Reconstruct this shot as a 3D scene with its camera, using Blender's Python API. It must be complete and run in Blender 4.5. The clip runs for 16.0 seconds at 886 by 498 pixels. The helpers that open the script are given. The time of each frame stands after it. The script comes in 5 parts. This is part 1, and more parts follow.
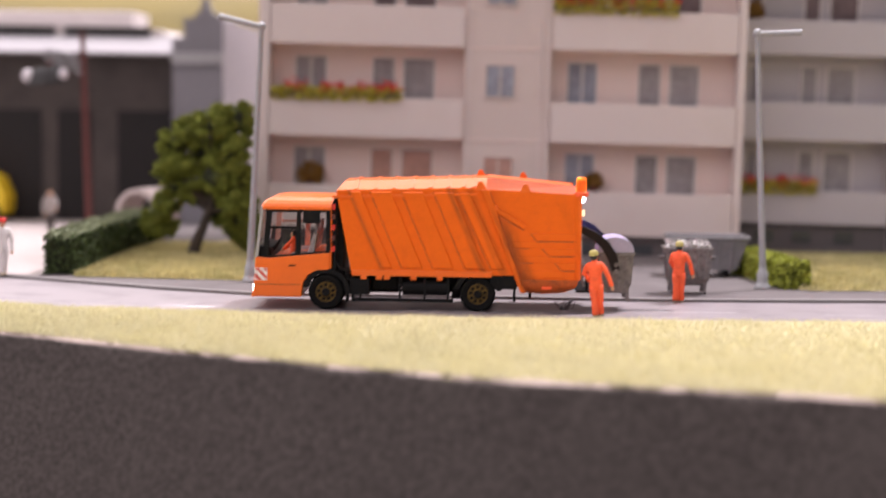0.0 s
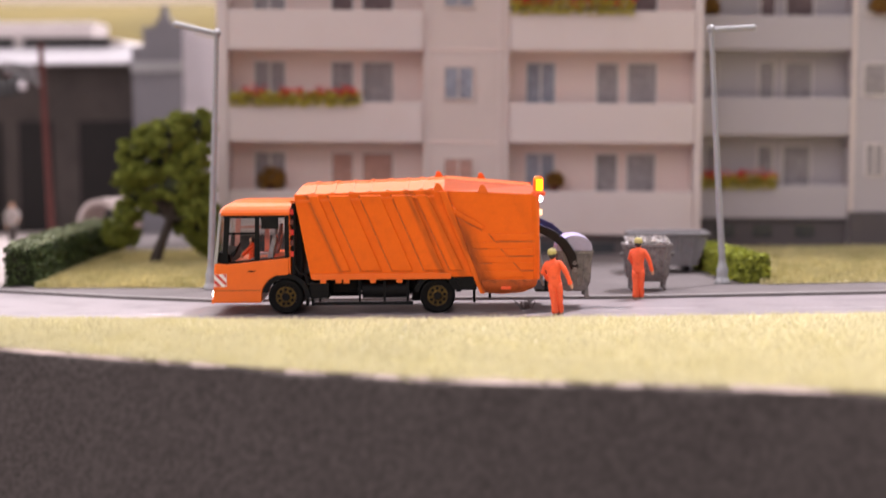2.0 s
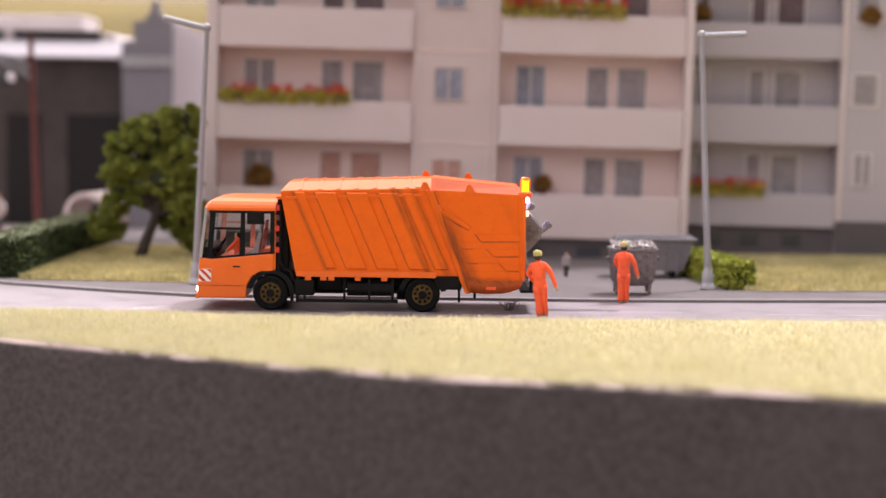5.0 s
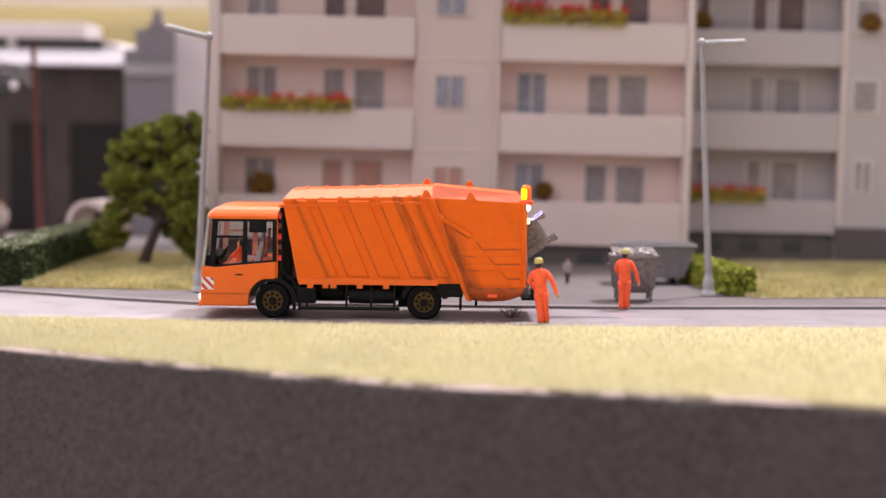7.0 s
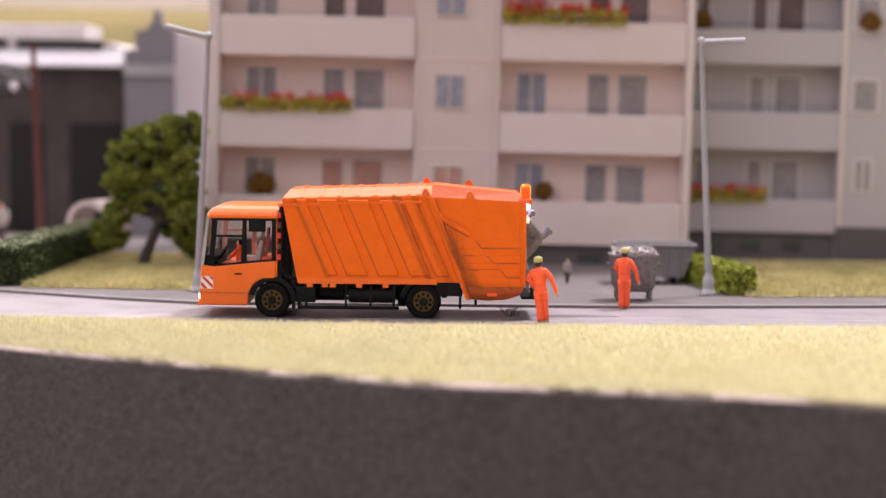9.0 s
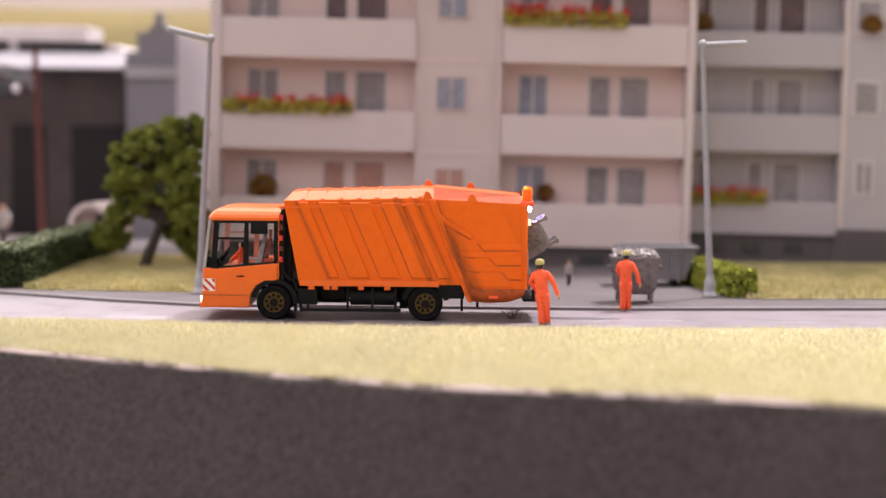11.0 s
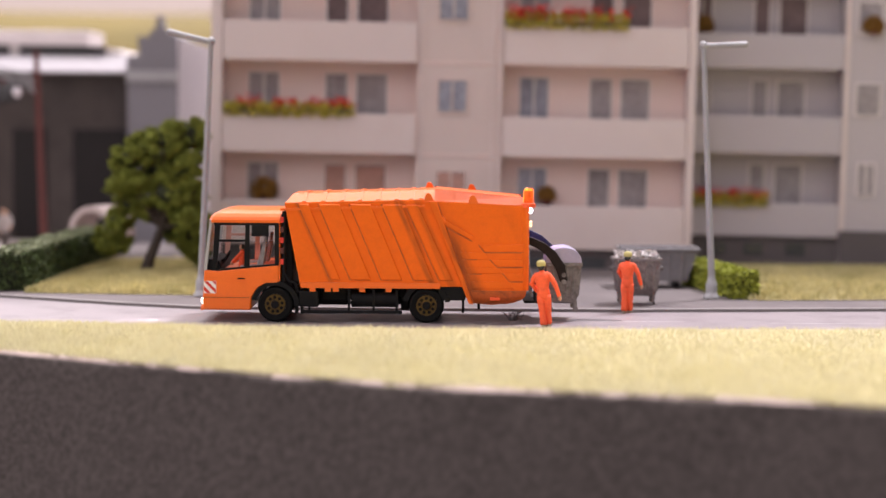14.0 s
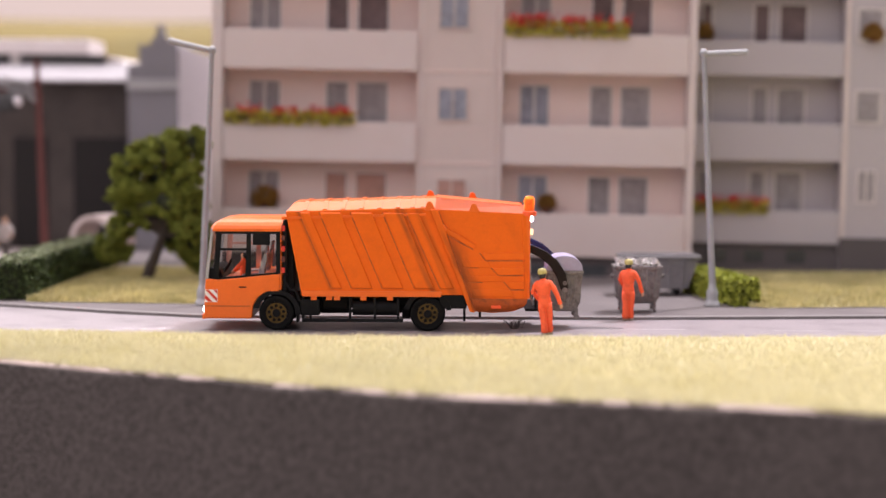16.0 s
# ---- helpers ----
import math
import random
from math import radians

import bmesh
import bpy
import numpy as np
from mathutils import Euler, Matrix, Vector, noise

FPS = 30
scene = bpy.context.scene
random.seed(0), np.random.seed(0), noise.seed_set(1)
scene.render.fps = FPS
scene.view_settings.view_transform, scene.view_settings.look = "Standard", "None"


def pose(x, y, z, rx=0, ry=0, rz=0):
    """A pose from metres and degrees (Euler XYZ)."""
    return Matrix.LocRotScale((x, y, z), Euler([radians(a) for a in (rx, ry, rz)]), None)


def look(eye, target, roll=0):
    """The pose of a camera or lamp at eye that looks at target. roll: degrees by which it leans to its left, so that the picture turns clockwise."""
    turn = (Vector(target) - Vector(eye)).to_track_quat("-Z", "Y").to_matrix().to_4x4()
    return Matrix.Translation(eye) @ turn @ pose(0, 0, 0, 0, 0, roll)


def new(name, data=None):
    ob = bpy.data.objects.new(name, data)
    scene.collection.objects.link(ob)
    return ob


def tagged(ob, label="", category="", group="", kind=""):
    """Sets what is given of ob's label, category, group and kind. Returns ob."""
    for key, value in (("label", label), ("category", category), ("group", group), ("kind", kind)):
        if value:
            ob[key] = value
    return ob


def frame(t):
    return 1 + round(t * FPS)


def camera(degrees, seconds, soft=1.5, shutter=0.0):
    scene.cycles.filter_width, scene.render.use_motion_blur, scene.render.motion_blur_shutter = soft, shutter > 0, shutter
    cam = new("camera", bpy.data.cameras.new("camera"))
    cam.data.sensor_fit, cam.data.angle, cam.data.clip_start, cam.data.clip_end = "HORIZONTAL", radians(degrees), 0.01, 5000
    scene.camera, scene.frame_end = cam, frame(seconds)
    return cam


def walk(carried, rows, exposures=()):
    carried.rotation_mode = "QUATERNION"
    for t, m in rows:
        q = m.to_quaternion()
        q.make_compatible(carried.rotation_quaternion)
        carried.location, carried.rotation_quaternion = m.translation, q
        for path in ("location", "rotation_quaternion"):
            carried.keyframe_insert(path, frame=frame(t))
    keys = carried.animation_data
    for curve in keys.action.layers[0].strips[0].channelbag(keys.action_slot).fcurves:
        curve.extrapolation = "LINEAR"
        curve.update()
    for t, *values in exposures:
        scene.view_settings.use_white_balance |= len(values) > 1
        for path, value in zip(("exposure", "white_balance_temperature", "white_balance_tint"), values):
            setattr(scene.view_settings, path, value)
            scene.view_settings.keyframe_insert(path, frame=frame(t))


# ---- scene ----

MM = 0.001


def at(x, y, z, rx=0, ry=0, rz=0):
    """A pose from millimetres and degrees."""
    return pose(x * MM, y * MM, z * MM, rx, ry, rz)


# ---- camera: a long lens on a small diorama, wide open ----
cam = camera(29.3, 16.0, soft=1.5, shutter=0.5)
cam.data.dof.use_dof = True
cam.data.dof.focus_distance = 0.520
cam.data.dof.aperture_fstop = 8.3
ROWS = [
    (0.0, -5.4, -511.3, 63.9, 84.944, -0.791, 1.296),
    (0.1, -5.6, -511.6, 64.0, 85.318, -0.853, 1.011),
    (0.2, -5.8, -511.8, 64.1, 85.613, -0.914, 0.937),
    (0.3, -6.1, -512.1, 64.2, 85.619, -0.975, 0.887),
    (0.4, -6.3, -512.3, 64.3, 85.651, -1.036, 1.102),
    (0.5, -6.5, -512.6, 64.4, 85.421, -1.098, 1.211),
    (0.6, -6.4, -512.5, 64.6, 85.315, -1.039, 1.553),
    (0.7, -6.3, -512.3, 64.9, 85.076, -0.980, 1.395),
    (0.8, -6.2, -512.3, 65.2, 85.300, -0.819, 1.262),
    (0.9, -6.3, -512.1, 65.4, 85.286, -0.709, 1.161),
    (1.0, -6.4, -511.9, 65.4, 85.303, -0.619, 1.527),
    (1.1, -5.5, -512.1, 65.2, 85.588, -0.631, 1.508),
    (1.2, -4.9, -512.2, 64.7, 85.474, -0.459, 1.592),
    (1.3, -4.5, -512.3, 64.2, 85.518, -0.288, 1.702),
    (1.4, -3.9, -512.4, 63.7, 85.614, -0.116, 1.261),
    (1.5, -3.4, -512.5, 63.2, 85.737, 0.055, 1.214),
    (1.7, -2.4, -512.4, 63.3, 85.622, 0.242, 0.734),
    (1.8, -1.8, -512.4, 63.4, 85.400, 0.336, 0.598),
    (1.9, -1.3, -512.3, 63.4, 84.916, 0.429, 0.382),
    (2.0, -0.8, -512.3, 63.5, 85.063, 0.523, 0.297),
    (2.1, -0.7, -512.2, 63.1, 85.347, 0.544, 0.123),
    (2.2, -0.7, -512.1, 62.8, 84.922, 0.565, -0.050),
    (2.3, -0.7, -512.1, 62.5, 84.681, 0.587, -0.094),
    (2.4, -0.7, -512.0, 62.2, 84.703, 0.608, -0.136),
    (2.5, -0.6, -511.9, 61.8, 84.882, 0.629, -0.126),
    (2.7, -0.9, -511.8, 61.4, 84.744, 0.549, -0.235),
    (3.0, -1.5, -511.6, 60.9, 84.833, 0.399, -0.391),
    (3.5, -0.4, -511.9, 61.2, 85.037, -0.050, -0.136),
    (4.0, 0.0, -511.6, 61.6, 85.070, -0.582, -0.029),
    (6.5, -0.4, -513.3, 61.9, 85.491, -0.800, -0.002),
    (7.0, 0.0, -513.9, 62.7, 85.407, -0.628, 0.050),
    (7.5, 0.5, -513.7, 61.5, 85.505, -0.499, 0.110),
    (8.0, -0.1, -513.9, 62.5, 85.419, -0.488, 0.061),
    (8.5, 0.5, -513.8, 61.4, 85.572, -0.524, 0.107),
    (9.0, 0.7, -513.6, 61.6, 85.492, -0.546, 0.102),
    (11.5, 0.3, -514.3, 62.0, 85.576, -0.562, 0.138),
    (12.0, 0.2, -513.6, 61.2, 85.684, -0.487, 0.155),
    (12.5, 0.8, -513.9, 61.5, 85.626, -0.525, 0.194),
    (13.0, 0.8, -513.9, 61.4, 85.632, -0.491, 0.163),
    (13.5, 0.8, -514.1, 61.6, 85.691, -0.380, 0.197),
    (14.0, 0.8, -513.7, 60.9, 85.710, -0.400, 0.199),
    (14.5, 0.9, -514.2, 61.1, 85.701, -0.419, 0.194),
    (15.0, 1.0, -513.6, 60.9, 85.785, -0.390, 0.254),
    (15.5, 0.8, -514.5, 60.6, 85.934, -0.363, 0.268),
    (16.0, 0.4, -514.2, 61.3, 85.948, -0.283, 0.183),
]
walk(cam, [(t, at(x, y, z, rx, ry, rz)) for t, x, y, z, rx, ry, rz in ROWS])

# ---- light: the pale hall above the diorama and its one strong ceiling lamp ----
world = bpy.data.worlds.new("hall")
world.use_nodes = True
scene.world = world
nodes, wire = world.node_tree.nodes, world.node_tree.links.new
way, split, ramp = nodes.new("ShaderNodeTexCoord"), nodes.new("ShaderNodeSeparateXYZ"), nodes.new("ShaderNodeMapRange")
wire(way.outputs["Generated"], split.inputs[0])
wire(split.outputs["Z"], ramp.inputs["Value"])
ramp.interpolation_type = "SMOOTHSTEP"
ramp.inputs["From Min"].default_value, ramp.inputs["From Max"].default_value = -0.16, 0.6
ramp.inputs["To Min"].default_value, ramp.inputs["To Max"].default_value = 0.06, 1.28
side, both = nodes.new("ShaderNodeMapRange"), nodes.new("ShaderNodeMath")
wire(split.outputs["X"], side.inputs["Value"])
side.inputs["From Min"].default_value, side.inputs["From Max"].default_value = -1.0, 1.0
side.inputs["To Min"].default_value, side.inputs["To Max"].default_value = 1.75, 0.25
both.operation = "MULTIPLY"
wire(ramp.outputs[0], both.inputs[0])
wire(side.outputs[0], both.inputs[1])
wire(both.outputs[0], nodes["Background"].inputs["Strength"])
nodes["Background"].inputs["Color"].default_value = (1.0, 0.895, 0.95, 1)
sun = new("hall_lamp", bpy.data.lights.new("hall_lamp", "SUN"))
sun.data.energy, sun.data.angle, sun.data.color = 4.6, radians(11), (1.0, 0.915, 1.0)
sun.matrix_world = look((0.40, 0.36, 1.0), (0, 0, 0))
# a second, broad hall lamp above the hill behind the shed
lamp = new("hall_lamp_panel", bpy.data.lights.new("hall_lamp_panel", "AREA"))
lamp.data.shape, lamp.data.size, lamp.data.energy, lamp.data.color = "DISK", 1.3, 10.5, (1.0, 0.93, 0.93)
lamp.matrix_world = look((-0.30, 0.66, 1.02), (-0.12, 0.0, 0.0))
scene.view_settings.exposure = 0.0


# ---- materials ----
def mat(name, color, rough=0.6, metal=0.0, grain=900, vary=0.15, bump=0.15, big=60, dirt=None, amount=0.5, per_piece=0.0, spread_by=0.4, spec=0.5, coat=0.0):
    """A surface with variation at two scales (grain and big: cells per metre), fine relief and optional dirt."""
    m = bpy.data.materials.new(name)
    m.use_nodes = True
    nt = m.node_tree
    n, link = nt.nodes, nt.links.new
    b = n["Principled BSDF"]
    b.inputs["Metallic"].default_value = metal
    b.inputs["Specular IOR Level"].default_value = spec
    b.inputs["Coat Weight"].default_value, b.inputs["Coat Roughness"].default_value = coat, 0.28
    co = n.new("ShaderNodeTexCoord")
    fine, wide = n.new("ShaderNodeTexNoise"), n.new("ShaderNodeTexNoise")
    fine.inputs["Scale"].default_value, wide.inputs["Scale"].default_value = grain, big
    fine.inputs["Detail"].default_value, wide.inputs["Detail"].default_value = 4, 5
    for t in (fine, wide):
        link(co.outputs["Object"], t.inputs["Vector"])
    add = n.new("ShaderNodeMath")
    add.operation = "ADD"
    link(fine.outputs["Fac"], add.inputs[0])
    link(wide.outputs["Fac"], add.inputs[1])
    spread = n.new("ShaderNodeMapRange")
    spread.inputs["From Min"].default_value, spread.inputs["From Max"].default_value = 1 - spread_by, 1 + spread_by
    spread.inputs["To Min"].default_value, spread.inputs["To Max"].default_value = 1 - vary, 1 + vary
    link(add.outputs[0], spread.inputs["Value"])
    value = spread.outputs[0]
    if per_piece:
        info, r = n.new("ShaderNodeNewGeometry"), n.new("ShaderNodeMapRange")
        r.inputs["To Min"].default_value, r.inputs["To Max"].default_value = 1 - per_piece, 1 + per_piece
        link(info.outputs["Random Per Island"], r.inputs["Value"])
        mul = n.new("ShaderNodeMath")
        mul.operation = "MULTIPLY"
        link(value, mul.inputs[0])
        link(r.outputs[0], mul.inputs[1])
        value = mul.outputs[0]
    tint = n.new("ShaderNodeVectorMath")
    tint.operation = "SCALE"
    tint.inputs[0].default_value = color
    link(value, tint.inputs["Scale"])
    out = tint.outputs[0]
    if dirt:
        spots, mix = n.new("ShaderNodeTexNoise"), n.new("ShaderNodeMix")
        spots.inputs["Scale"].default_value, spots.inputs["Detail"].default_value = big * 2.3, 8
        link(co.outputs["Object"], spots.inputs["Vector"])
        ramp = n.new("ShaderNodeMapRange")
        ramp.inputs["From Min"].default_value, ramp.inputs["From Max"].default_value = 0.5, 0.75
        ramp.inputs["To Max"].default_value = amount
        link(spots.outputs["Fac"], ramp.inputs["Value"])
        mix.data_type = "RGBA"
        mix.inputs["B"].default_value = (*dirt, 1)
        link(ramp.outputs[0], mix.inputs["Factor"])
        link(out, mix.inputs["A"])
        out = mix.outputs["Result"]
    link(out, b.inputs["Base Color"])
    rr = n.new("ShaderNodeMapRange")
    rr.inputs["To Min"].default_value, rr.inputs["To Max"].default_value = max(0.02, rough - 0.12), min(1, rough + 0.12)
    link(wide.outputs["Fac"], rr.inputs["Value"])
    link(rr.outputs[0], b.inputs["Roughness"])
    if bump:
        bp = n.new("ShaderNodeBump")
        bp.inputs["Strength"].default_value, bp.inputs["Distance"].default_value = bump, 0.0004
        link(fine.outputs["Fac"], bp.inputs["Height"])
        link(bp.outputs[0], b.inputs["Normal"])
    return m


def glow(name, color, strength):
    m = bpy.data.materials.new(name)
    m.use_nodes = True
    b = m.node_tree.nodes["Principled BSDF"]
    b.inputs["Base Color"].default_value = (*color, 1)
    b.inputs["Emission Color"].default_value = (*color, 1)
    b.inputs["Emission Strength"].default_value = strength
    return m


def clear(name, color, rough=0.05, through_it=1.0):
    m = bpy.data.materials.new(name)
    m.use_nodes = True
    b = m.node_tree.nodes["Principled BSDF"]
    b.inputs["Base Color"].default_value = (*color, 1)
    b.inputs["Roughness"].default_value = rough
    b.inputs["Transmission Weight"].default_value = through_it
    b.inputs["IOR"].default_value = 1.1
    return m




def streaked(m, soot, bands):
    """Adds streaks of soot and shade down the slanting pressings; bands: (start, end, strength, fading height) across
    the slant, in millimetres.
    """
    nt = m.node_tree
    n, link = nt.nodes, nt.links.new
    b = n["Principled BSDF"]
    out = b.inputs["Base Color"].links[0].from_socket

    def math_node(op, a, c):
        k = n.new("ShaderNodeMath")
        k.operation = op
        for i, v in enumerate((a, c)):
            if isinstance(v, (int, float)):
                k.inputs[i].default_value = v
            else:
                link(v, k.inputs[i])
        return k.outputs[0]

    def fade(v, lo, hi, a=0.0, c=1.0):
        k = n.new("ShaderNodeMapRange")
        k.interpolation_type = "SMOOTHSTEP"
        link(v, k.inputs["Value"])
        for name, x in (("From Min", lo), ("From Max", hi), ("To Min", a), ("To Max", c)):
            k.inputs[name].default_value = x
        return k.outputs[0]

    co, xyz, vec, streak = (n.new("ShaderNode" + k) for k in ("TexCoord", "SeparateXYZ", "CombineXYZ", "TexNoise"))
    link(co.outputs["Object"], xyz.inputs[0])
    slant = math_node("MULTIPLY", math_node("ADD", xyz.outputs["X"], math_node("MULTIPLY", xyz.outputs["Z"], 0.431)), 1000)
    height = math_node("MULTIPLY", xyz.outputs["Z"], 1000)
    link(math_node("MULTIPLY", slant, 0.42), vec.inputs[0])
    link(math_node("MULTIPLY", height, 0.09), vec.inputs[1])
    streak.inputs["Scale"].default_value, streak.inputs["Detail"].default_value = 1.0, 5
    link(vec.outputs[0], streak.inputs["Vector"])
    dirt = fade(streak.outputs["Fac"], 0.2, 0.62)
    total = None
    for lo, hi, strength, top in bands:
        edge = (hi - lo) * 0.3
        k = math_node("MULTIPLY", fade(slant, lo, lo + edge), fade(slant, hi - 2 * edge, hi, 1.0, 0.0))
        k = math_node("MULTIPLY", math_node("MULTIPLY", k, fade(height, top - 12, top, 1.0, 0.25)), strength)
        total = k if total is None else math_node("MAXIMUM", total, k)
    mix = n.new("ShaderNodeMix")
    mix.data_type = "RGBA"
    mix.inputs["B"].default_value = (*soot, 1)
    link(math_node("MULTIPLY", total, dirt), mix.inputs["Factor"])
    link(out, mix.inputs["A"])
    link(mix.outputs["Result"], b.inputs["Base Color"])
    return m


ORANGE = mat("orange_paint", (0.82, 0.138, 0.004), 0.38, 0, 1500, 0.05, 0.06, 150, (0.58, 0.09, 0.006), 0.18, spec=0.4, coat=0.4)
# soot, with the shade beside panel edges and flange painted into its bands
GRIMY_SHADED = streaked(mat("grimy_shaded_orange", (0.80, 0.132, 0.003), 0.5, 0, 1500, 0.06, 0.08, 150, (0.52, 0.08, 0.006), 0.2, 0, 0.4, spec=0.25, coat=0.05),
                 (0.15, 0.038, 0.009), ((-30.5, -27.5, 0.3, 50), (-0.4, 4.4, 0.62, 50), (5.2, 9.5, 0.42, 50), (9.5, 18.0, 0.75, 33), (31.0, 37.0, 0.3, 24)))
# smudges over a darker base that paints the shade under the tail
SMUDGED_SHADED = mat("smudged_shaded_orange", (0.52, 0.10, 0.013), 0.55, 0, 1500, 0.25, 0.1, 140, (0.09, 0.035, 0.013), 0.75)
SOOT_SHADE = mat("sooty_shade_orange", (0.42, 0.085, 0.012), 0.6, 0, 900, 0.3, 0.1, 160, (0.07, 0.03, 0.012), 0.8)
BLACK = mat("black_plastic", (0.007, 0.007, 0.008), 0.5, 0, 1200, 0.3, 0.1, 120, (0.02, 0.017, 0.015), 0.4, spec=0.12)
RUBBER = mat("tyre_rubber", (0.007, 0.007, 0.007), 0.7, 0, 1500, 0.3, 0.2, 150, (0.018, 0.015, 0.013), 0.5, spec=0.08)
RIM = mat("ochre_rim", (0.085, 0.05, 0.009), 0.6, 0.0, 1200, 0.3, 0.1, 300, (0.02, 0.015, 0.01), 0.8, spec=0.2)
SKIP_GREY = mat("dull_grey_skip", (0.20, 0.19, 0.195), 0.6, 0.1, 900, 0.25, 0.2, 90)
STEEL = mat("grey_steel", (0.32, 0.32, 0.33), 0.45, 0.5, 900, 0.2, 0.15, 90)
LAMP_GREY = mat("lamp_grey", (0.36, 0.36, 0.37), 0.45, 0.3, 900, 0.15, 0.1, 80)
BIN_GREY = mat("galvanised_bin", (0.19, 0.172, 0.16), 0.6, 0.2, 1400, 0.35, 0.5, 260, (0.06, 0.052, 0.047), 0.8)
LID = mat("pale_lid", (0.36, 0.33, 0.43), 0.4, 0.0, 900, 0.1, 0.05, 100)
ARM_DARK = mat("lift_arm", (0.016, 0.012, 0.010), 0.55, 0.0, 900, 0.3, 0.1, 120, spec=0.15)
ARM_BLUE = mat("blue_arm", (0.012, 0.011, 0.026), 0.5, 0.0, 900, 0.3, 0.1, 120, spec=0.2)
WHITE = mat("white_paint", (0.8, 0.78, 0.76), 0.5, 0, 900, 0.06, 0.05)
RED = mat("red_paint", (0.6, 0.03, 0.02), 0.5, 0, 900, 0.1, 0.05)
GLASS = clear("clear_glass", (0.93, 0.95, 0.95), 0.02)
AMBER = clear("amber_dome", (1.0, 0.40, 0.10), 0.2, 0.75)
DRUM = mat("amber_drum", (0.9, 0.30, 0.05), 0.5, 0, 900, 0.05, 0.0)
FLASH = glow("amber_flash", (1.0, 0.62, 0.02), 9)
LED = glow("cold_white_light", (0.86, 0.84, 1.0), 14)
WARM_LED = glow("warm_tail_light", (1.0, 0.68, 0.40), 1.3)
RED_LED = glow("red_signal", (1.0, 0.03, 0.05), 5)
HEADLIGHT = glow("headlight", (1.0, 0.93, 0.85), 8)
ROAD = mat("road_surface", (0.285, 0.25, 0.258), 0.45, 0, 1500, 0.16, 0.35, 30, (0.16, 0.14, 0.145), 0.7)
STAIN = mat("oily_road", (0.13, 0.118, 0.126), 0.35, 0, 1500, 0.25, 0.3, 90, (0.30, 0.275, 0.29), 0.8)
PAVING = mat("paving", (0.125, 0.107, 0.105), 0.75, 0, 1300, 0.16, 0.3, 25, (0.20, 0.175, 0.17), 0.5)
YARD = mat("sandy_yard", (0.40, 0.345, 0.325), 0.8, 0, 1300, 0.12, 0.3, 25, (0.38, 0.33, 0.32), 0.4)
KERB = mat("kerb_stone", (0.20, 0.18, 0.175), 0.7, 0, 1500, 0.15, 0.3, 60)
JOINT = mat("dark_gutter", (0.09, 0.08, 0.08), 0.8, 0, 1500, 0.3, 0.3, 90)
LINE = mat("road_marking", (0.55, 0.52, 0.52), 0.6, 0, 1500, 0.2, 0.1, 200, (0.32, 0.29, 0.30), 0.9)
SOIL = mat("sandy_ground", (0.36, 0.31, 0.16), 0.9, 0, 1200, 0.25, 0.5, 30)
TURF = mat("dry_turf", (0.64, 0.58, 0.35), 0.9, 0, 1200, 0.3, 0.5, 30)
BLADE = mat("dry_grass", (0.67, 0.635, 0.43), 0.8, 0, 300, 0.06, 0, 25, (0.60, 0.56, 0.29), 0.5, 0.08)
LAWN = mat("lawn_grass", (0.58, 0.52, 0.26), 0.8, 0, 300, 0.25, 0, 40, (0.30, 0.29, 0.10), 0.8, 0.35)
HILL = mat("olive_field", (0.165, 0.125, 0.032), 0.9, 0, 300, 0.25, 0.3, 12, (0.12, 0.10, 0.03), 0.6)
RETAIN = mat("tarry_wall", (0.10, 0.084, 0.077), 0.92, 0, 1500, 0.32, 1.0, 800, None, 0.3, 0, 0.16, 0.2)
PLASTER = mat("pale_edge", (0.43, 0.345, 0.31), 0.9, 0, 800, 0.2, 0.5, 80, (0.35, 0.25, 0.2), 0.6)
HALL_FLOOR = mat("hall_floor", (0.08, 0.075, 0.072), 0.8, 0, 100, 0.2, 0.1, 6)
FACADE = mat("facade_plaster", (0.62, 0.525, 0.485), 0.85, 0, 900, 0.05, 0.1, 14, (0.48, 0.40, 0.36), 0.4)
PARAPET = mat("parapet_panel", (0.67, 0.585, 0.555), 0.8, 0, 900, 0.04, 0.1, 14, (0.59, 0.495, 0.45), 0.4)
RECESS = mat("recess_wall", (0.78, 0.635, 0.585), 0.85, 0, 900, 0.05, 0.1, 18)
WING_WALL = mat("wing_plaster", (0.48, 0.445, 0.46), 0.85, 0, 900, 0.05, 0.1, 14)
PLINTH = mat("grey_plinth", (0.115, 0.10, 0.10), 0.9, 0, 900, 0.15, 0.2, 25)
FRAME_WHITE = mat("window_frame", (0.74, 0.68, 0.66), 0.5, 0, 900, 0.05, 0.05)
CURTAIN = mat("grey_curtain", (0.31, 0.285, 0.29), 0.8, 0, 500, 0.35, 0.1, 90)
CURTAIN_BLUE = mat("blue_curtain", (0.28, 0.295, 0.345), 0.8, 0, 500, 0.4, 0.1, 110)
CURTAIN_BROWN = mat("brown_curtain", (0.16, 0.115, 0.115), 0.8, 0, 500, 0.4, 0.1, 110)
CURTAIN_PINK = mat("pink_curtain", (0.46, 0.27, 0.22), 0.8, 0, 500, 0.3, 0.1, 90)
PANE = mat("window_glass", (0.06, 0.065, 0.07), 0.08, 0, 500, 0.1, 0, 50)
FLOWER_GREEN = mat("flower_leaves", (0.44, 0.38, 0.05), 0.8, 0, 500, 0.2, 0, 60, None, 0, 0.4)
FLOWER_RED = mat("red_blossom", (0.62, 0.045, 0.03), 0.7, 0, 500, 0.2, 0, 60, None, 0, 0.4)
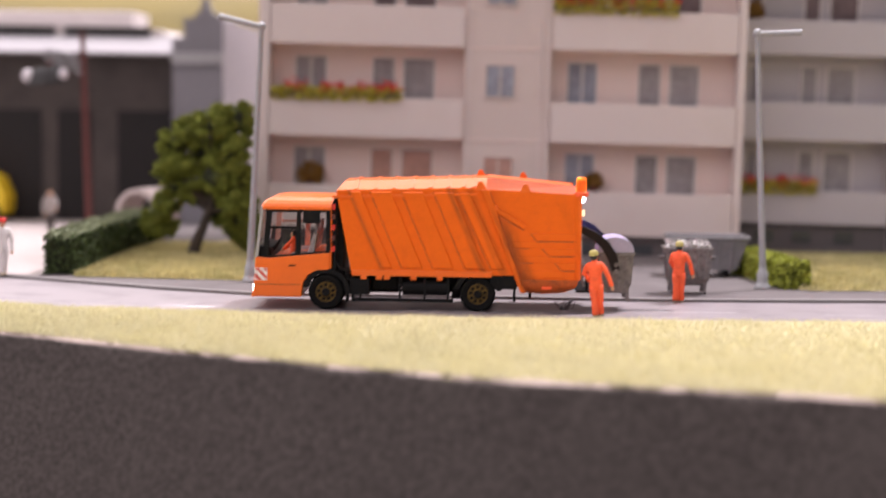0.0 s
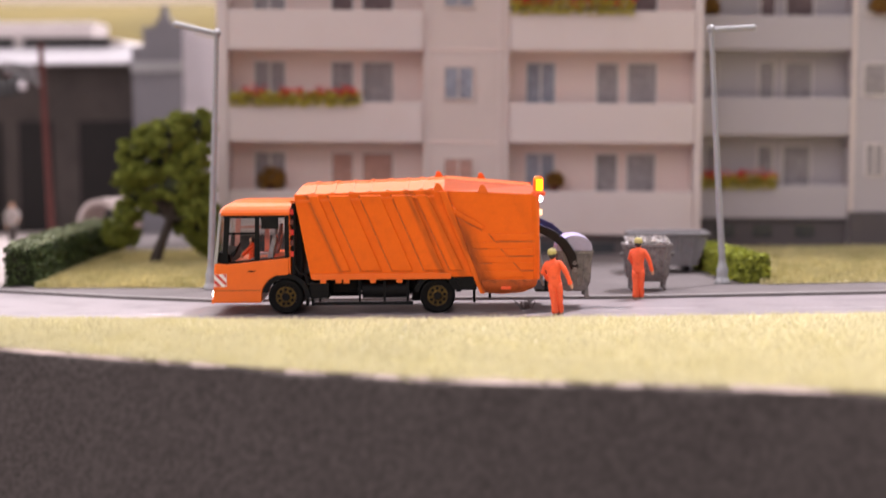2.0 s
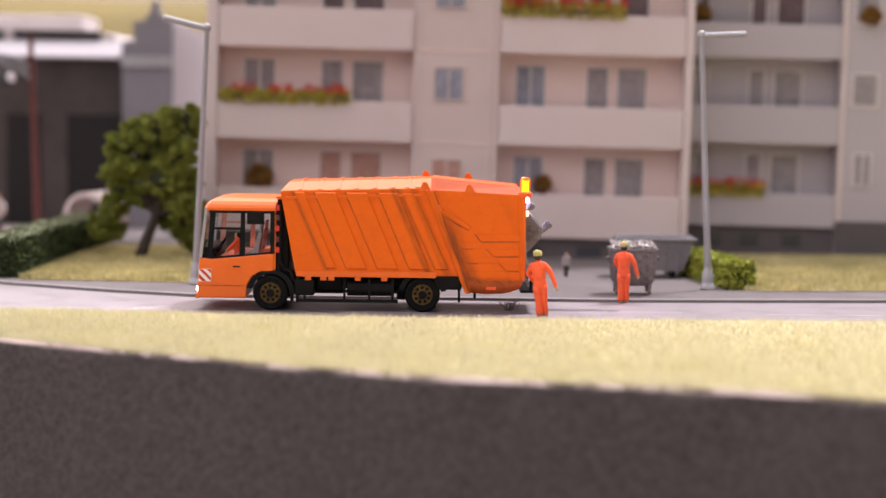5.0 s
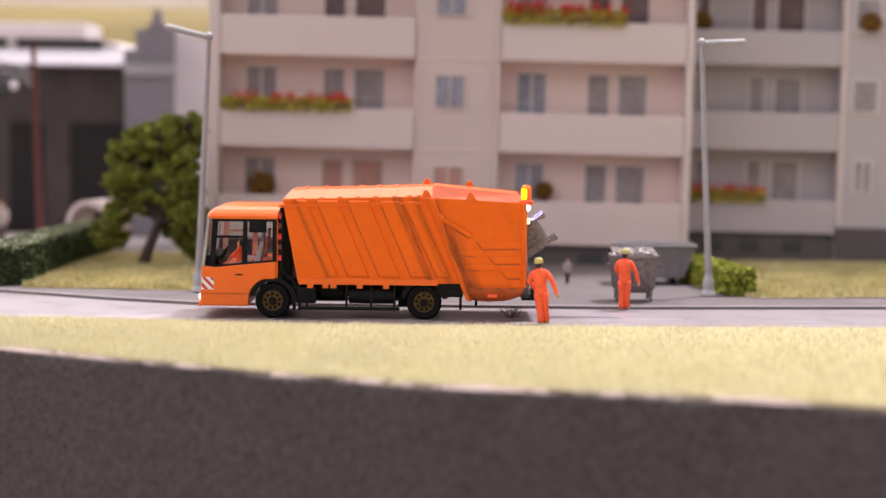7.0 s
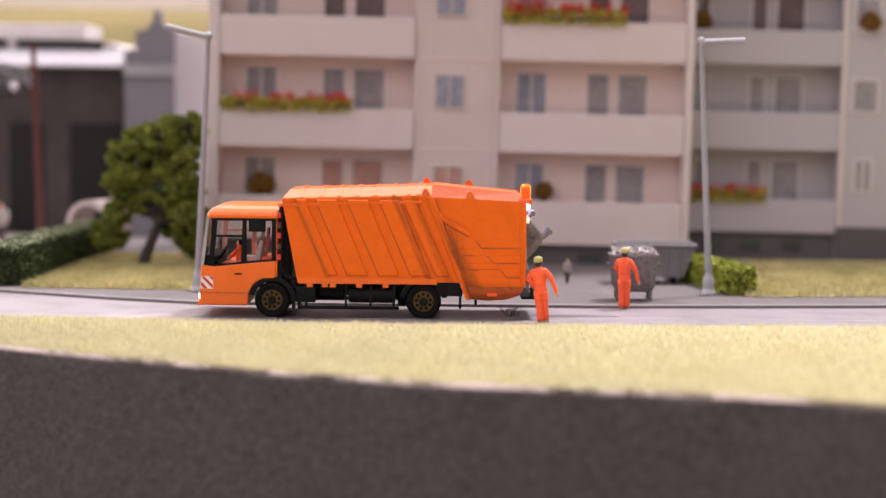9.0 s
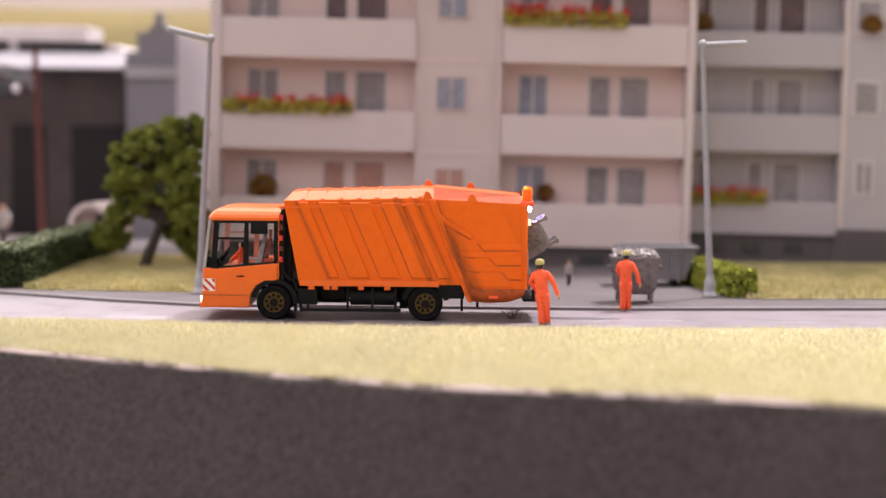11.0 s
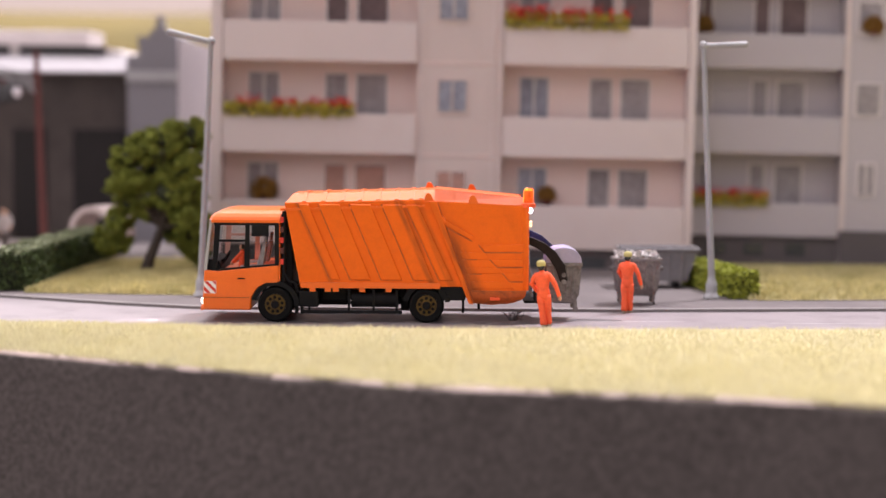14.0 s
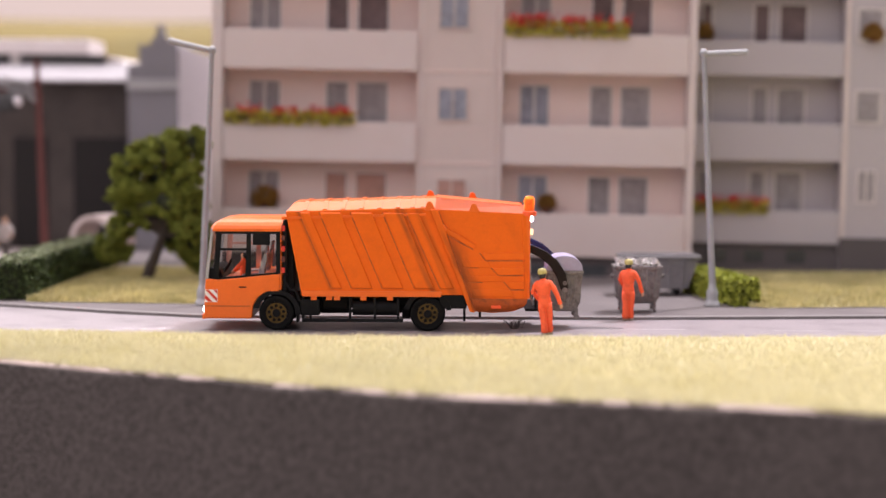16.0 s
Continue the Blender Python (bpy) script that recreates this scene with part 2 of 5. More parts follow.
PLANT = mat("window_plant", (0.26, 0.13, 0.02), 0.8, 0, 500, 0.2, 0, 60, None, 0, 0.4)
LEAF = mat("tree_foliage", (0.205, 0.23, 0.045), 0.85, 0, 300, 0.2, 0, 60, None, 0, 0.5, spec=0.15)
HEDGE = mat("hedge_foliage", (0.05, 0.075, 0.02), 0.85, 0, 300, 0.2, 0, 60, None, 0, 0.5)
HEDGE_LIT_TOP = mat("lit_hedge_top", (0.24, 0.27, 0.16), 0.8, 0, 300, 0.2, 0, 60, None, 0, 0.4)
SHRUB = mat("yellow_green_hedge", (0.30, 0.33, 0.04), 0.8, 0, 300, 0.2, 0, 60, None, 0, 0.5)
DARK_CORE = mat("dark_core", (0.02, 0.025, 0.008), 0.9, 0, 600, 0.3, 0.3, 60)
BARK = mat("bark", (0.05, 0.038, 0.030), 0.9, 0, 1200, 0.3, 0.5, 90)
SHED = mat("sooty_shed_boards", (0.060, 0.050, 0.046), 0.9, 0, 500, 0.3, 0.3, 40, (0.03, 0.025, 0.024), 0.6)
DOORWAY_SHADE = mat("shed_doorway_shade", (0.012, 0.010, 0.010), 0.9, 0, 500, 0.25, 0.3, 20)
SHED_ROOF = mat("pale_roofing", (0.62, 0.57, 0.56), 0.8, 0, 500, 0.1, 0.2, 20, (0.4, 0.36, 0.35), 0.5)
EAVE_WHITE = mat("white_eave", (0.37, 0.35, 0.365), 0.7, 0, 500, 0.06, 0.2, 20)
BACKDROP_GLOW = glow("glowing_backdrop", (0.60, 0.50, 0.49), 0.5)
SKYLIGHT = mat("dark_skylight", (0.03, 0.028, 0.028), 0.3, 0, 500, 0.2, 0.1, 30)
GREY_HOUSE = mat("grey_render", (0.20, 0.197, 0.217), 0.9, 0, 500, 0.15, 0.2, 20, (0.15, 0.145, 0.16), 0.5)
PALE_HOUSE = mat("pale_white", (0.68, 0.64, 0.67), 0.9, 0, 500, 0.08, 0.2, 20)
RUST = mat("rust_red_steel", (0.10, 0.026, 0.022), 0.8, 0, 900, 0.2, 0.2, 60)
PIPE = mat("concrete_pipe", (0.50, 0.42, 0.40), 0.85, 0, 900, 0.12, 0.3, 50)
YELLOW = mat("yellow_paint", (0.75, 0.52, 0.02), 0.5, 0, 900, 0.1, 0.05, 60)
SUIT = mat("orange_overall", (0.90, 0.115, 0.03), 0.7, 0, 1500, 0.12, 0.25, 220, (0.6, 0.07, 0.02), 0.5)
CAP = mat("yellow_cap", (0.45, 0.39, 0.13), 0.6, 0, 1500, 0.1, 0.1, 200)
SKIN = mat("figure_paint", (0.50, 0.28, 0.17), 0.6, 0, 1500, 0.15, 0.1, 200)
HAIR = mat("dark_paint", (0.02, 0.018, 0.018), 0.6, 0, 1500, 0.15, 0.1, 200)
SHOE = mat("shoe_paint", (0.36, 0.29, 0.21), 0.7, 0, 1500, 0.2, 0.1, 200)
CLOTH_WHITE = mat("white_cloth_paint", (0.72, 0.68, 0.66), 0.7, 0, 1500, 0.1, 0.2, 200)
CLOTH_GREY = mat("grey_cloth_paint", (0.36, 0.32, 0.30), 0.7, 0, 1500, 0.1, 0.2, 200)
RUBBISH = mat("paper_rubbish", (0.68, 0.65, 0.62), 0.8, 0, 1500, 0.4, 0.4, 300, (0.2, 0.2, 0.2), 0.8)


# ---- mesh helpers, all in millimetres ----
def part(name, bm, material, parent=None, label="", smooth=False, m=None):
    """Links a bmesh as ONE mesh object; material is one or a list."""
    me = bpy.data.meshes.new(name)
    bmesh.ops.scale(bm, vec=(MM, MM, MM), verts=bm.verts)
    bm.to_mesh(me)
    bm.free()
    for a in material if isinstance(material, (list, tuple)) else [material]:
        me.materials.append(a)
    if smooth:
        me.polygons.foreach_set("use_smooth", [True] * len(me.polygons))
    ob = new(name, me)
    if parent:
        ob.parent = parent
    if m:
        ob.matrix_local = m
    if label:
        tagged(ob, label)
    return ob


def thing(name, m, label, category, group="", kind=""):
    e = new(name)
    e.empty_display_size = 0.005
    e.matrix_world = m
    return tagged(e, label, category, group, kind)


def box(bm, x0, x1, y0, y1, z0, z1, bevel=0.0, index=0):
    v = [bm.verts.new((x, y, z)) for x in (x0, x1) for y in (y0, y1) for z in (z0, z1)]
    fs = [bm.faces.new([v[i] for i in f]) for f in ((0, 1, 3, 2), (4, 6, 7, 5), (0, 4, 5, 1), (2, 3, 7, 6), (0, 2, 6, 4), (1, 5, 7, 3))]
    for f in fs:
        f.material_index = index
    if bevel:
        bmesh.ops.bevel(bm, geom=list({e for f in fs for e in f.edges}), offset=bevel, segments=2, affect="EDGES", profile=0.6)


def prism(bm, pts, y0, y1, bevel=0.0, segments=2):
    """The outline pts (x, z), pulled from y0 to y1."""
    a = [bm.verts.new((x, y0, z)) for x, z in pts]
    b = [bm.verts.new((x, y1, z)) for x, z in pts]
    n = len(pts)
    fs = [bm.faces.new(a), bm.faces.new(b[::-1])]
    fs += [bm.faces.new((a[i], b[i], b[(i + 1) % n], a[(i + 1) % n])) for i in range(n)]
    bmesh.ops.recalc_face_normals(bm, faces=fs)
    if bevel:
        bmesh.ops.bevel(bm, geom=list({e for f in fs for e in f.edges}), offset=bevel, segments=segments, affect="EDGES", profile=0.6)


def rod(bm, p0, p1, r0, r1=None, n=10, index=0):
    """A round bar between two places, open nowhere."""
    p0, p1 = Vector(p0), Vector(p1)
    q = (p1 - p0).to_track_quat("Z", "Y")
    r1 = r0 if r1 is None else r1
    rings = [[bm.verts.new(p + q @ Vector((r * math.cos(2 * math.pi * i / n), r * math.sin(2 * math.pi * i / n), 0))) for i in range(n)] for p, r in ((p0, r0), (p1, r1))]
    fs = [bm.faces.new((rings[0][i], rings[0][(i + 1) % n], rings[1][(i + 1) % n], rings[1][i])) for i in range(n)]
    caps = [bm.faces.new(rings[0][::-1]), bm.faces.new(rings[1])]
    for e in (e for f in caps for e in f.edges):
        e.smooth = False
    fs += caps
    for f in fs:
        f.material_index = index


def pipe(bm, pts, r, n=8, index=0, r_end=None):
    """A bent tube through places."""
    pts = [Vector(p) for p in pts]
    rings = []
    for i, p in enumerate(pts):
        way = pts[min(i + 1, len(pts) - 1)] - pts[max(i - 1, 0)]
        q = way.to_track_quat("Z", "Y")
        rad = r if r_end is None else r + (r_end - r) * i / (len(pts) - 1)
        rings.append([bm.verts.new(p + q @ Vector((rad * math.cos(2 * math.pi * k / n), rad * math.sin(2 * math.pi * k / n), 0))) for k in range(n)])
    fs = []
    for a, b in zip(rings, rings[1:]):
        fs += [bm.faces.new((a[k], a[(k + 1) % n], b[(k + 1) % n], b[k])) for k in range(n)]
    caps = [bm.faces.new(rings[0][::-1]), bm.faces.new(rings[-1])]
    for e in (e for f in caps for e in f.edges):
        e.smooth = False
    fs += caps
    for f in fs:
        f.material_index = index


def ball(bm, c, r, index=0, sub=2):
    """An ellipsoid; r is one radius or three."""
    r = (r, r, r) if isinstance(r, (int, float)) else r
    g = bmesh.ops.create_icosphere(bm, subdivisions=sub, radius=1, matrix=Matrix.LocRotScale(c, None, r))
    for f in {f for v in g["verts"] for f in v.link_faces}:
        f.material_index = index


def lathe(bm, profile, n=20, axis="Z", c=(0, 0, 0), index=0):
    """Turns (radius, height) pairs round an axis through c."""
    rings = []
    for r, h in profile:
        ring = []
        for i in range(n):
            a = 2 * math.pi * i / n
            p = (r * math.cos(a), r * math.sin(a), h) if axis == "Z" else (r * math.cos(a), h, r * math.sin(a))
            ring.append(bm.verts.new(Vector(p) + Vector(c)))
        rings.append(ring)
    fs = []
    for a, b in zip(rings, rings[1:]):
        fs += [bm.faces.new((a[k], a[(k + 1) % n], b[(k + 1) % n], b[k])) for k in range(n)]
    caps = [bm.faces.new(rings[0][::-1]), bm.faces.new(rings[-1])]
    for e in (e for f in caps for e in f.edges):
        e.smooth = False
    fs += caps
    bmesh.ops.recalc_face_normals(bm, faces=fs)
    for f in fs:
        f.material_index = index


def sheet(bm, near, far, z, n=1):
    """A flat strip between two lines of equally many (x, y) places; z is one height or a pair (near, far)."""
    z0, z1 = z if isinstance(z, tuple) else (z, z)
    a = [bm.verts.new((x, y, z0)) for x, y in near]
    b = [bm.verts.new((x, y, z1)) for x, y in far]
    for i in range(len(a) - 1):
        bm.faces.new((a[i], a[i + 1], b[i + 1], b[i]))


def scatter(name, quads, material, parent=None, label="", m=None):
    """Many small loose faces (an array of n x k x 3, in millimetres) as one mesh."""
    n, k, _ = quads.shape
    me = bpy.data.meshes.new(name)
    me.from_pydata((quads.reshape(-1, 3) * MM).tolist(), [], np.arange(n * k).reshape(n, k).tolist())
    me.materials.append(material)
    ob = new(name, me)
    if parent:
        ob.parent = parent
    if m:
        ob.matrix_local = m
    if label:
        tagged(ob, label)
    return ob


def leaves(rng, centres, size, up=0.3):
    """A small four-cornered leaf, turned at random, at every centre."""
    n = len(centres)
    a = rng.normal(size=(n, 3))
    a[:, 2] += up
    a /= np.linalg.norm(a, axis=1)[:, None]
    b = np.cross(a, rng.normal(size=(n, 3)))
    b /= np.linalg.norm(b, axis=1)[:, None]
    c = np.cross(a, b)
    s = size * rng.uniform(0.6, 1.4, size=(n, 1))
    return np.stack([centres - b * s, centres + c * s * 0.6, centres + b * s, centres - c * s * 0.6], axis=1)


def blades(rng, x, y, z, height, width):
    """Grass fibres: thin leaning triangles rooted at x, y, z."""
    n = len(x)
    a = rng.uniform(0, math.pi, n)
    h = height * rng.uniform(0.5, 1.3, n)
    lean = rng.normal(0, 0.35, (n, 2)) * h[:, None]
    root = np.stack([x, y, z], 1)
    side = np.stack([np.cos(a), np.sin(a), np.zeros(n)], 1) * width / 2
    tip = root + np.stack([lean[:, 0], lean[:, 1], h], 1)
    return np.stack([root - side, root + side, tip], 1)


# ---- ground: lower hall floor, retaining wall, verge, road, pavement, lawns, far field ----
XS = np.linspace(-700, 700, 141)
WALL_Y = np.interp(XS, (-420, -200, -115, -82, -38, 0, 40, 65, 95, 150, 420), (60, -32, -77, -95, -117, -132, -140, -145, -155, -172, -240))
VERGE_Y = np.interp(XS, (-420, -200, -132, -60, 0, 131, 420), (120, 18, -12, -19, -21, -16, 15))
KERB_Y = np.interp(XS, (-420, -151, -110, -79, 58, 145, 420), (190, 62, 42, 30.5, 30.5, 39, 80))


def line(ys, off=0.0):
    return [(float(x), float(y) + off) for x, y in zip(XS, ys)]


def build_ground():
    bm = bmesh.new()
    xs = list(np.linspace(-700, 700, 29))
    ys = [-200, 0, 200, 420, 470, 520, 560, 590, 620, 700, 1200]
    lift = [-6, -6, -1, -1, 22, 55, 88, 110, 121, 132, 163]
    grid = []
    for y, z in zip(ys, lift):
        grid.append([bm.verts.new((x, y, z + (3 * noise.noise((x * 0.01, y * 0.01, 0)) if z > 0 else 0) + (-0.012 * x if z > 90 else 0))) for x in xs])
    for a, b in zip(grid, grid[1:]):
        for i in range(len(xs) - 1):
            bm.faces.new((a[i], a[i + 1], b[i + 1], b[i]))
    # the front part below the layout is cut away in front of the retaining wall
    bmesh.ops.delete(bm, geom=[f for f in bm.faces if f.calc_center_median().y < 150], context="FACES")
    tagged(part("ground", bm, HILL, smooth=True), "olive dry field rising to a low hill", "ground", kind="structure")

    bm = bmesh.new()
    sheet(bm, line(WALL_Y, 2.5), line(VERGE_Y, 1.5), (-0.4, 0.35))
    tagged(part("verge", bm, TURF), "sandy strip under dry yellow grass beside the road", "ground", kind="structure")
    bm = bmesh.new()
    sheet(bm, line(VERGE_Y, -3), line(KERB_Y, 0.5), 0.0)
    tagged(part("road", bm, ROAD), "pale worn grey model road", "road", kind="structure")
    bm = bmesh.new()
    a, b, c, d = line(KERB_Y, 0.0), line(KERB_Y, 0.0), line(KERB_Y, 3.0), line(KERB_Y, 3.0)
    sheet(bm, a, b, (-0.5, 0.9))
    sheet(bm, b, c, (0.9, 1.0))
    sheet(bm, c, d, (1.0, -0.5))
    tagged(part("kerb", bm, KERB), "low grey stone kerb along the road", "kerb", kind="structure")
    bm = bmesh.new()
    sheet(bm, line(KERB_Y, -1.1), line(KERB_Y, 0.0), 0.06)
    tagged(part("gutter", bm, JOINT), "thin dark gutter line along the kerb", "gutter", kind="structure")
    bm = bmesh.new()
    sheet(bm, line(KERB_Y, 3.0), [(x, 430) for x in XS], (0.7, 0.7))
    tagged(part("pavement", bm, PAVING), "dusty beige paved yard and pavement", "pavement", kind="structure")

    bm = bmesh.new()
    for z0, o0, z1, o1 in ((-90, -4.0, -40, -2.0), (-40, -2.0, -4, 0.0), (-4, 0.0, -0.3, 0.3), (-0.3, 0.3, 0.0, 3.5), (0.0, 3.5, -20, 3.6)):
        sheet(bm, line(WALL_Y, o0), line(WALL_Y, o1), (z0, z1))
    bmesh.ops.remove_doubles(bm, verts=bm.verts, dist=0.01)
    bmesh.ops.subdivide_edges(bm, edges=bm.edges, cuts=3, use_grid_fill=True)
    for v in bm.verts:
        v.co += 0.8 * noise.noise_vector(v.co * 0.12) + 0.4 * noise.noise_vector(v.co * 0.6)
    wall = part("retaining_wall", bm, RETAIN, smooth=True)
    tagged(wall, "dark grey granular retaining wall below the grass", "wall", kind="structure")
    bm = bmesh.new()
    rng = np.random.default_rng(4)
    xs = np.linspace(-300, 300, 600)
    wy = np.interp(xs, XS, WALL_Y)
    wob = [noise.noise((x * 0.05, 0, 3)) + 0.5 * noise.noise((x * 0.2, 2, 0)) + 0.3 * noise.noise((x * 0.9, 5, 0)) for x in xs]
    near = [(x, y + 1.3 - 2.2 * max(min(w, 0.5), -0.6)) for x, y, w in zip(xs, wy, wob)]
    far = [(x, y + 1.2 + 6 * max(w + 0.1, 0)) for x, y, w in zip(xs, wy, wob)]
    sheet(bm, near, far, (0.25, 0.7))
    sheet(bm, [(x, y - 0.3) for x, y in near], near, (-0.1, 0.25))
    tagged(part("plaster_edge", bm, PLASTER), "crumbled pale plaster edge on the wall", "wall edge", kind="structure")
    bm = bmesh.new()
    sheet(bm, [(-700, -900), (700, -900)], [(-700, 1200), (700, 1200)], -90)
    tagged(part("hall_floor", bm, HALL_FLOOR), "dark lower floor in front of the layout", "floor", kind="structure")
    # no lamp here: the wall's pale brightness is emission in its material
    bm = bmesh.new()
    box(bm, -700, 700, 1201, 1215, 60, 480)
    tagged(part("backdrop", bm, BACKDROP_GLOW), "plain wall far behind the hill, given a pale glow", "wall", kind="structure")
    bm = bmesh.new()
    sheet(bm, [(-158, 196), (-140, 190), (-120, 152), (-106, 141), (-90, 136)], [(-158, 222), (-136, 214), (-114, 176), (-100, 158), (-88, 152)], 1.5)
    tagged(part("garden_path", bm, YARD), "pale trodden path across the lawn behind the tree", "path", kind="structure")
    # road markings: a broken line along the road
    for x0, x1, y in ((100, 150, 2.6), (48, 74, 4.0), (175, 220, 5.0)):
        bm = bmesh.new()
        sheet(bm, [(x0, y), (x1, y + 0.9)], [(x0, y + 0.7), (x1, y + 1.6)], 0.05)
        tagged(part("road_line", bm, LINE), "worn thin white road marking", "road marking", "road markings", "structure")

    bm = bmesh.new()
    bm.faces.new([bm.verts.new((x, y, 0.95)) for x, y in ((-420, 197), (-158, 70), (-158, 328), (-420, 328))])
    tagged(part("yard", bm, YARD), "pale sandy yard before the shed", "yard", kind="structure")
    # lawns
    for outline in (((-146, 70), (-86, 66), (-90, 205), (-146, 205)), ((107, 62), (420, 96), (420, 230), (104, 186))):
        bm = bmesh.new()
        bm.faces.new([bm.verts.new((x, y, 0.95)) for x, y in outline])
        tagged(part("lawn", bm, SOIL), "short dry lawn behind the pavement", "lawn", "lawns", "structure")
    rng = np.random.default_rng(1)
    n = 230000
    x = rng.uniform(-240, 230, n)
    u = rng.uniform(0, 1, n)
    y0, y1 = np.interp(x, XS, WALL_Y) + 1.4, np.interp(x, XS, VERGE_Y) + 0.8 + 0.8 * np.sin(x * 0.21) + 0.6 * np.sin(x * 0.063 + 1)
    y = y0 + (y1 - y0) * u
    tagged(scatter("dry_grass", blades(rng, x, y, np.full(n, -0.1), 1.7, 0.24), BLADE), "short pale yellow dry grass", "grass", kind="stuff")
    n = 46000
    x, y = rng.uniform(-146, -86, n), rng.uniform(67, 205, n)
    k = y > 67 - (x + 86) * 0.06
    tagged(scatter("lawn_grass", blades(rng, x[k], y[k], np.full(k.sum(), 0.9), 1.9, 0.4), LAWN), "short olive lawn grass", "grass", kind="stuff")
    n = 42000
    x, y = rng.uniform(104, 260, n), rng.uniform(62, 200, n)
    k = y > 62 + (x - 107) * 0.11
    tagged(scatter("lawn_grass", blades(rng, x[k], y[k], np.full(k.sum(), 0.9), 1.9, 0.4), LAWN), "short olive lawn grass", "grass", kind="stuff")


build_ground()

# ---- apartment house ----
HOUSE = at(-0.84, 183, 0, 0, 0.77, 0)
STOREYS = [(9.5, 27.4), (47.2, 63.5), (84.7, 101.0), (122.0, 138.5), (159.5, 176.0)]


def window(parent, x0, x1, z0, z1, y, curtain, bars=1, frame_mat=None):
    """A window set before the wall at y: frame, dark pane, curtain strips."""
    bm = bmesh.new()
    t = 0.7
    box(bm, x0, x1, y - 0.7, y + 0.3, z0, z0 + t)
    box(bm, x0, x1, y - 0.7, y + 0.3, z1 - t, z1)
    for i in range(bars + 1):
        x = x0 + (x1 - x0 - t) * i / bars
        box(bm, x, x + t, y - 0.68, y + 0.28, z0 + t, z1 - t)
    w = part("window", bm, frame_mat or FRAME_WHITE, parent)
    bm = bmesh.new()
    box(bm, x0 + 0.2, x1 - 0.2, y - 0.15, y + 0.1, z0 + 0.2, z1 - 0.2)
    part("pane", bm, PANE, w)
    bm = bmesh.new()
    n = 14
    pts = [(x0 + 0.8 + (x1 - x0 - 1.6) * i / n, y - 0.3 + 0.1 * (i % 2)) for i in range(n + 1)]
    sheet(bm, pts, pts, (z0 + 0.9, z1 - 0.9))
    part("curtain", bm, curtain, w)
    return w


def balconies(parent, x0, x1, y, storeys, depth, wins, wall, panel, curtains):
    """A stack of recessed balconies: slabs, parapets, the wall behind with its windows, fins at both ends."""
    top = storeys[-1][1] + 14
    for k, (z0, z1) in enumerate(storeys):
        bm = bmesh.new()
        box(bm, x0 + 0.3, x1 - 0.3, y, y + 1.4, z0, z1, 0.25)
        part("parapet", bm, panel, parent)
        bm = bmesh.new()
        box(bm, x0, x1, y + 1.4, y + depth, z0 + 0.2, z0 + 2.2)
        part("balcony_slab", bm, wall, parent)
        nxt = storeys[k + 1][0] if k + 1 < len(storeys) else top
        for i, (a, b) in enumerate(wins):
            window(parent, a, b, z1 - (1.0 if i == 0 else 9.0), nxt - 4.3, y + depth - 0.2, curtains(k, i), 1 if i else 2)
    bm = bmesh.new()
    box(bm, x0, x1, y + depth, y + depth + 3, -4, top)
    part("recess_wall", bm, wall, parent)


def build_house():
    h = thing("apartment_house", HOUSE, "pale pinkish-beige apartment house with recessed balconies", "building")

    def cur(k, i):
        if k == 0:
            return CURTAIN_PINK if i else CURTAIN
        if k == 2:
            return CURTAIN_BROWN if i else CURTAIN
        return CURTAIN

    def cur_r(k, i):
        return CURTAIN_BLUE if i == 0 and k in (0, 1) else (CURTAIN_BROWN if k == 2 and i else CURTAIN)

    balconies(h, -92.5, -12.5, 0, STOREYS, 12, ((-83.2, -69.6), (-51.2, -41.4), (-38.4, -24.8)), RECESS, PARAPET, cur)
    balconies(h, 22.6, 98.6, 0, STOREYS, 12, ((29.6, 42.4), (58.8, 68.6), (71.6, 84.4)), RECESS, PARAPET, cur_r)
    for x0, x1 in ((-97.0, -92.5), (98.6, 101.6)):
        bm = bmesh.new()
        box(bm, x0, x1, -0.3, 15, -4, 190, 0.2)
        part("end_wall", bm, PARAPET, h)
    bm = bmesh.new()
    box(bm, -12.5, 22.6, 1.2, 15, -4, 190, 0.2)
    part("stair_wall", bm, FACADE, h)
    for x in (-11.2, 18.0, 21.4):
        bm = bmesh.new()
        box(bm, x, x + 0.8, 0.7, 1.2, -4, 190)
        part("pilaster", bm, PARAPET, h)
    for z in (9.5, 47, 84.6, 122, 159.5):
        bm = bmesh.new()
        box(bm, -10.4, 18.0, 0.9, 1.2, z, z + 0.7)
        part("storey_joint", bm, RECESS, h)
        window(h, -4.3, 8.3, z + 17.5, z + 31.5, 1.2, CURTAIN_BLUE if z > 20 else CURTAIN_PINK, 2, FACADE)
    bm = bmesh.new()
    box(bm, -97, 101.6, 15, 120, -4, 190)
    part("house_core", bm, FACADE, h)
    bm = bmesh.new()
    box(bm, -99, 103.6, -2, 122, 190, 194, 0.4)
    part("flat_roof", bm, PLINTH, h)
    for x0, x1 in ((-92.5, -12.5), (22.6, 98.6)):
        bm = bmesh.new()
        box(bm, x0, x1, 3.0, 11.9, -4, 9.6)
        part("plinth", bm, PLINTH, h)
        for k in range(3):
            c = x0 + 14 + 25 * k
            bm = bmesh.new()
            box(bm, c - 5, c + 5, 2.5, 3.0, 1.5, 6)
            part("cellar_window", bm, PANE, h)
    return h


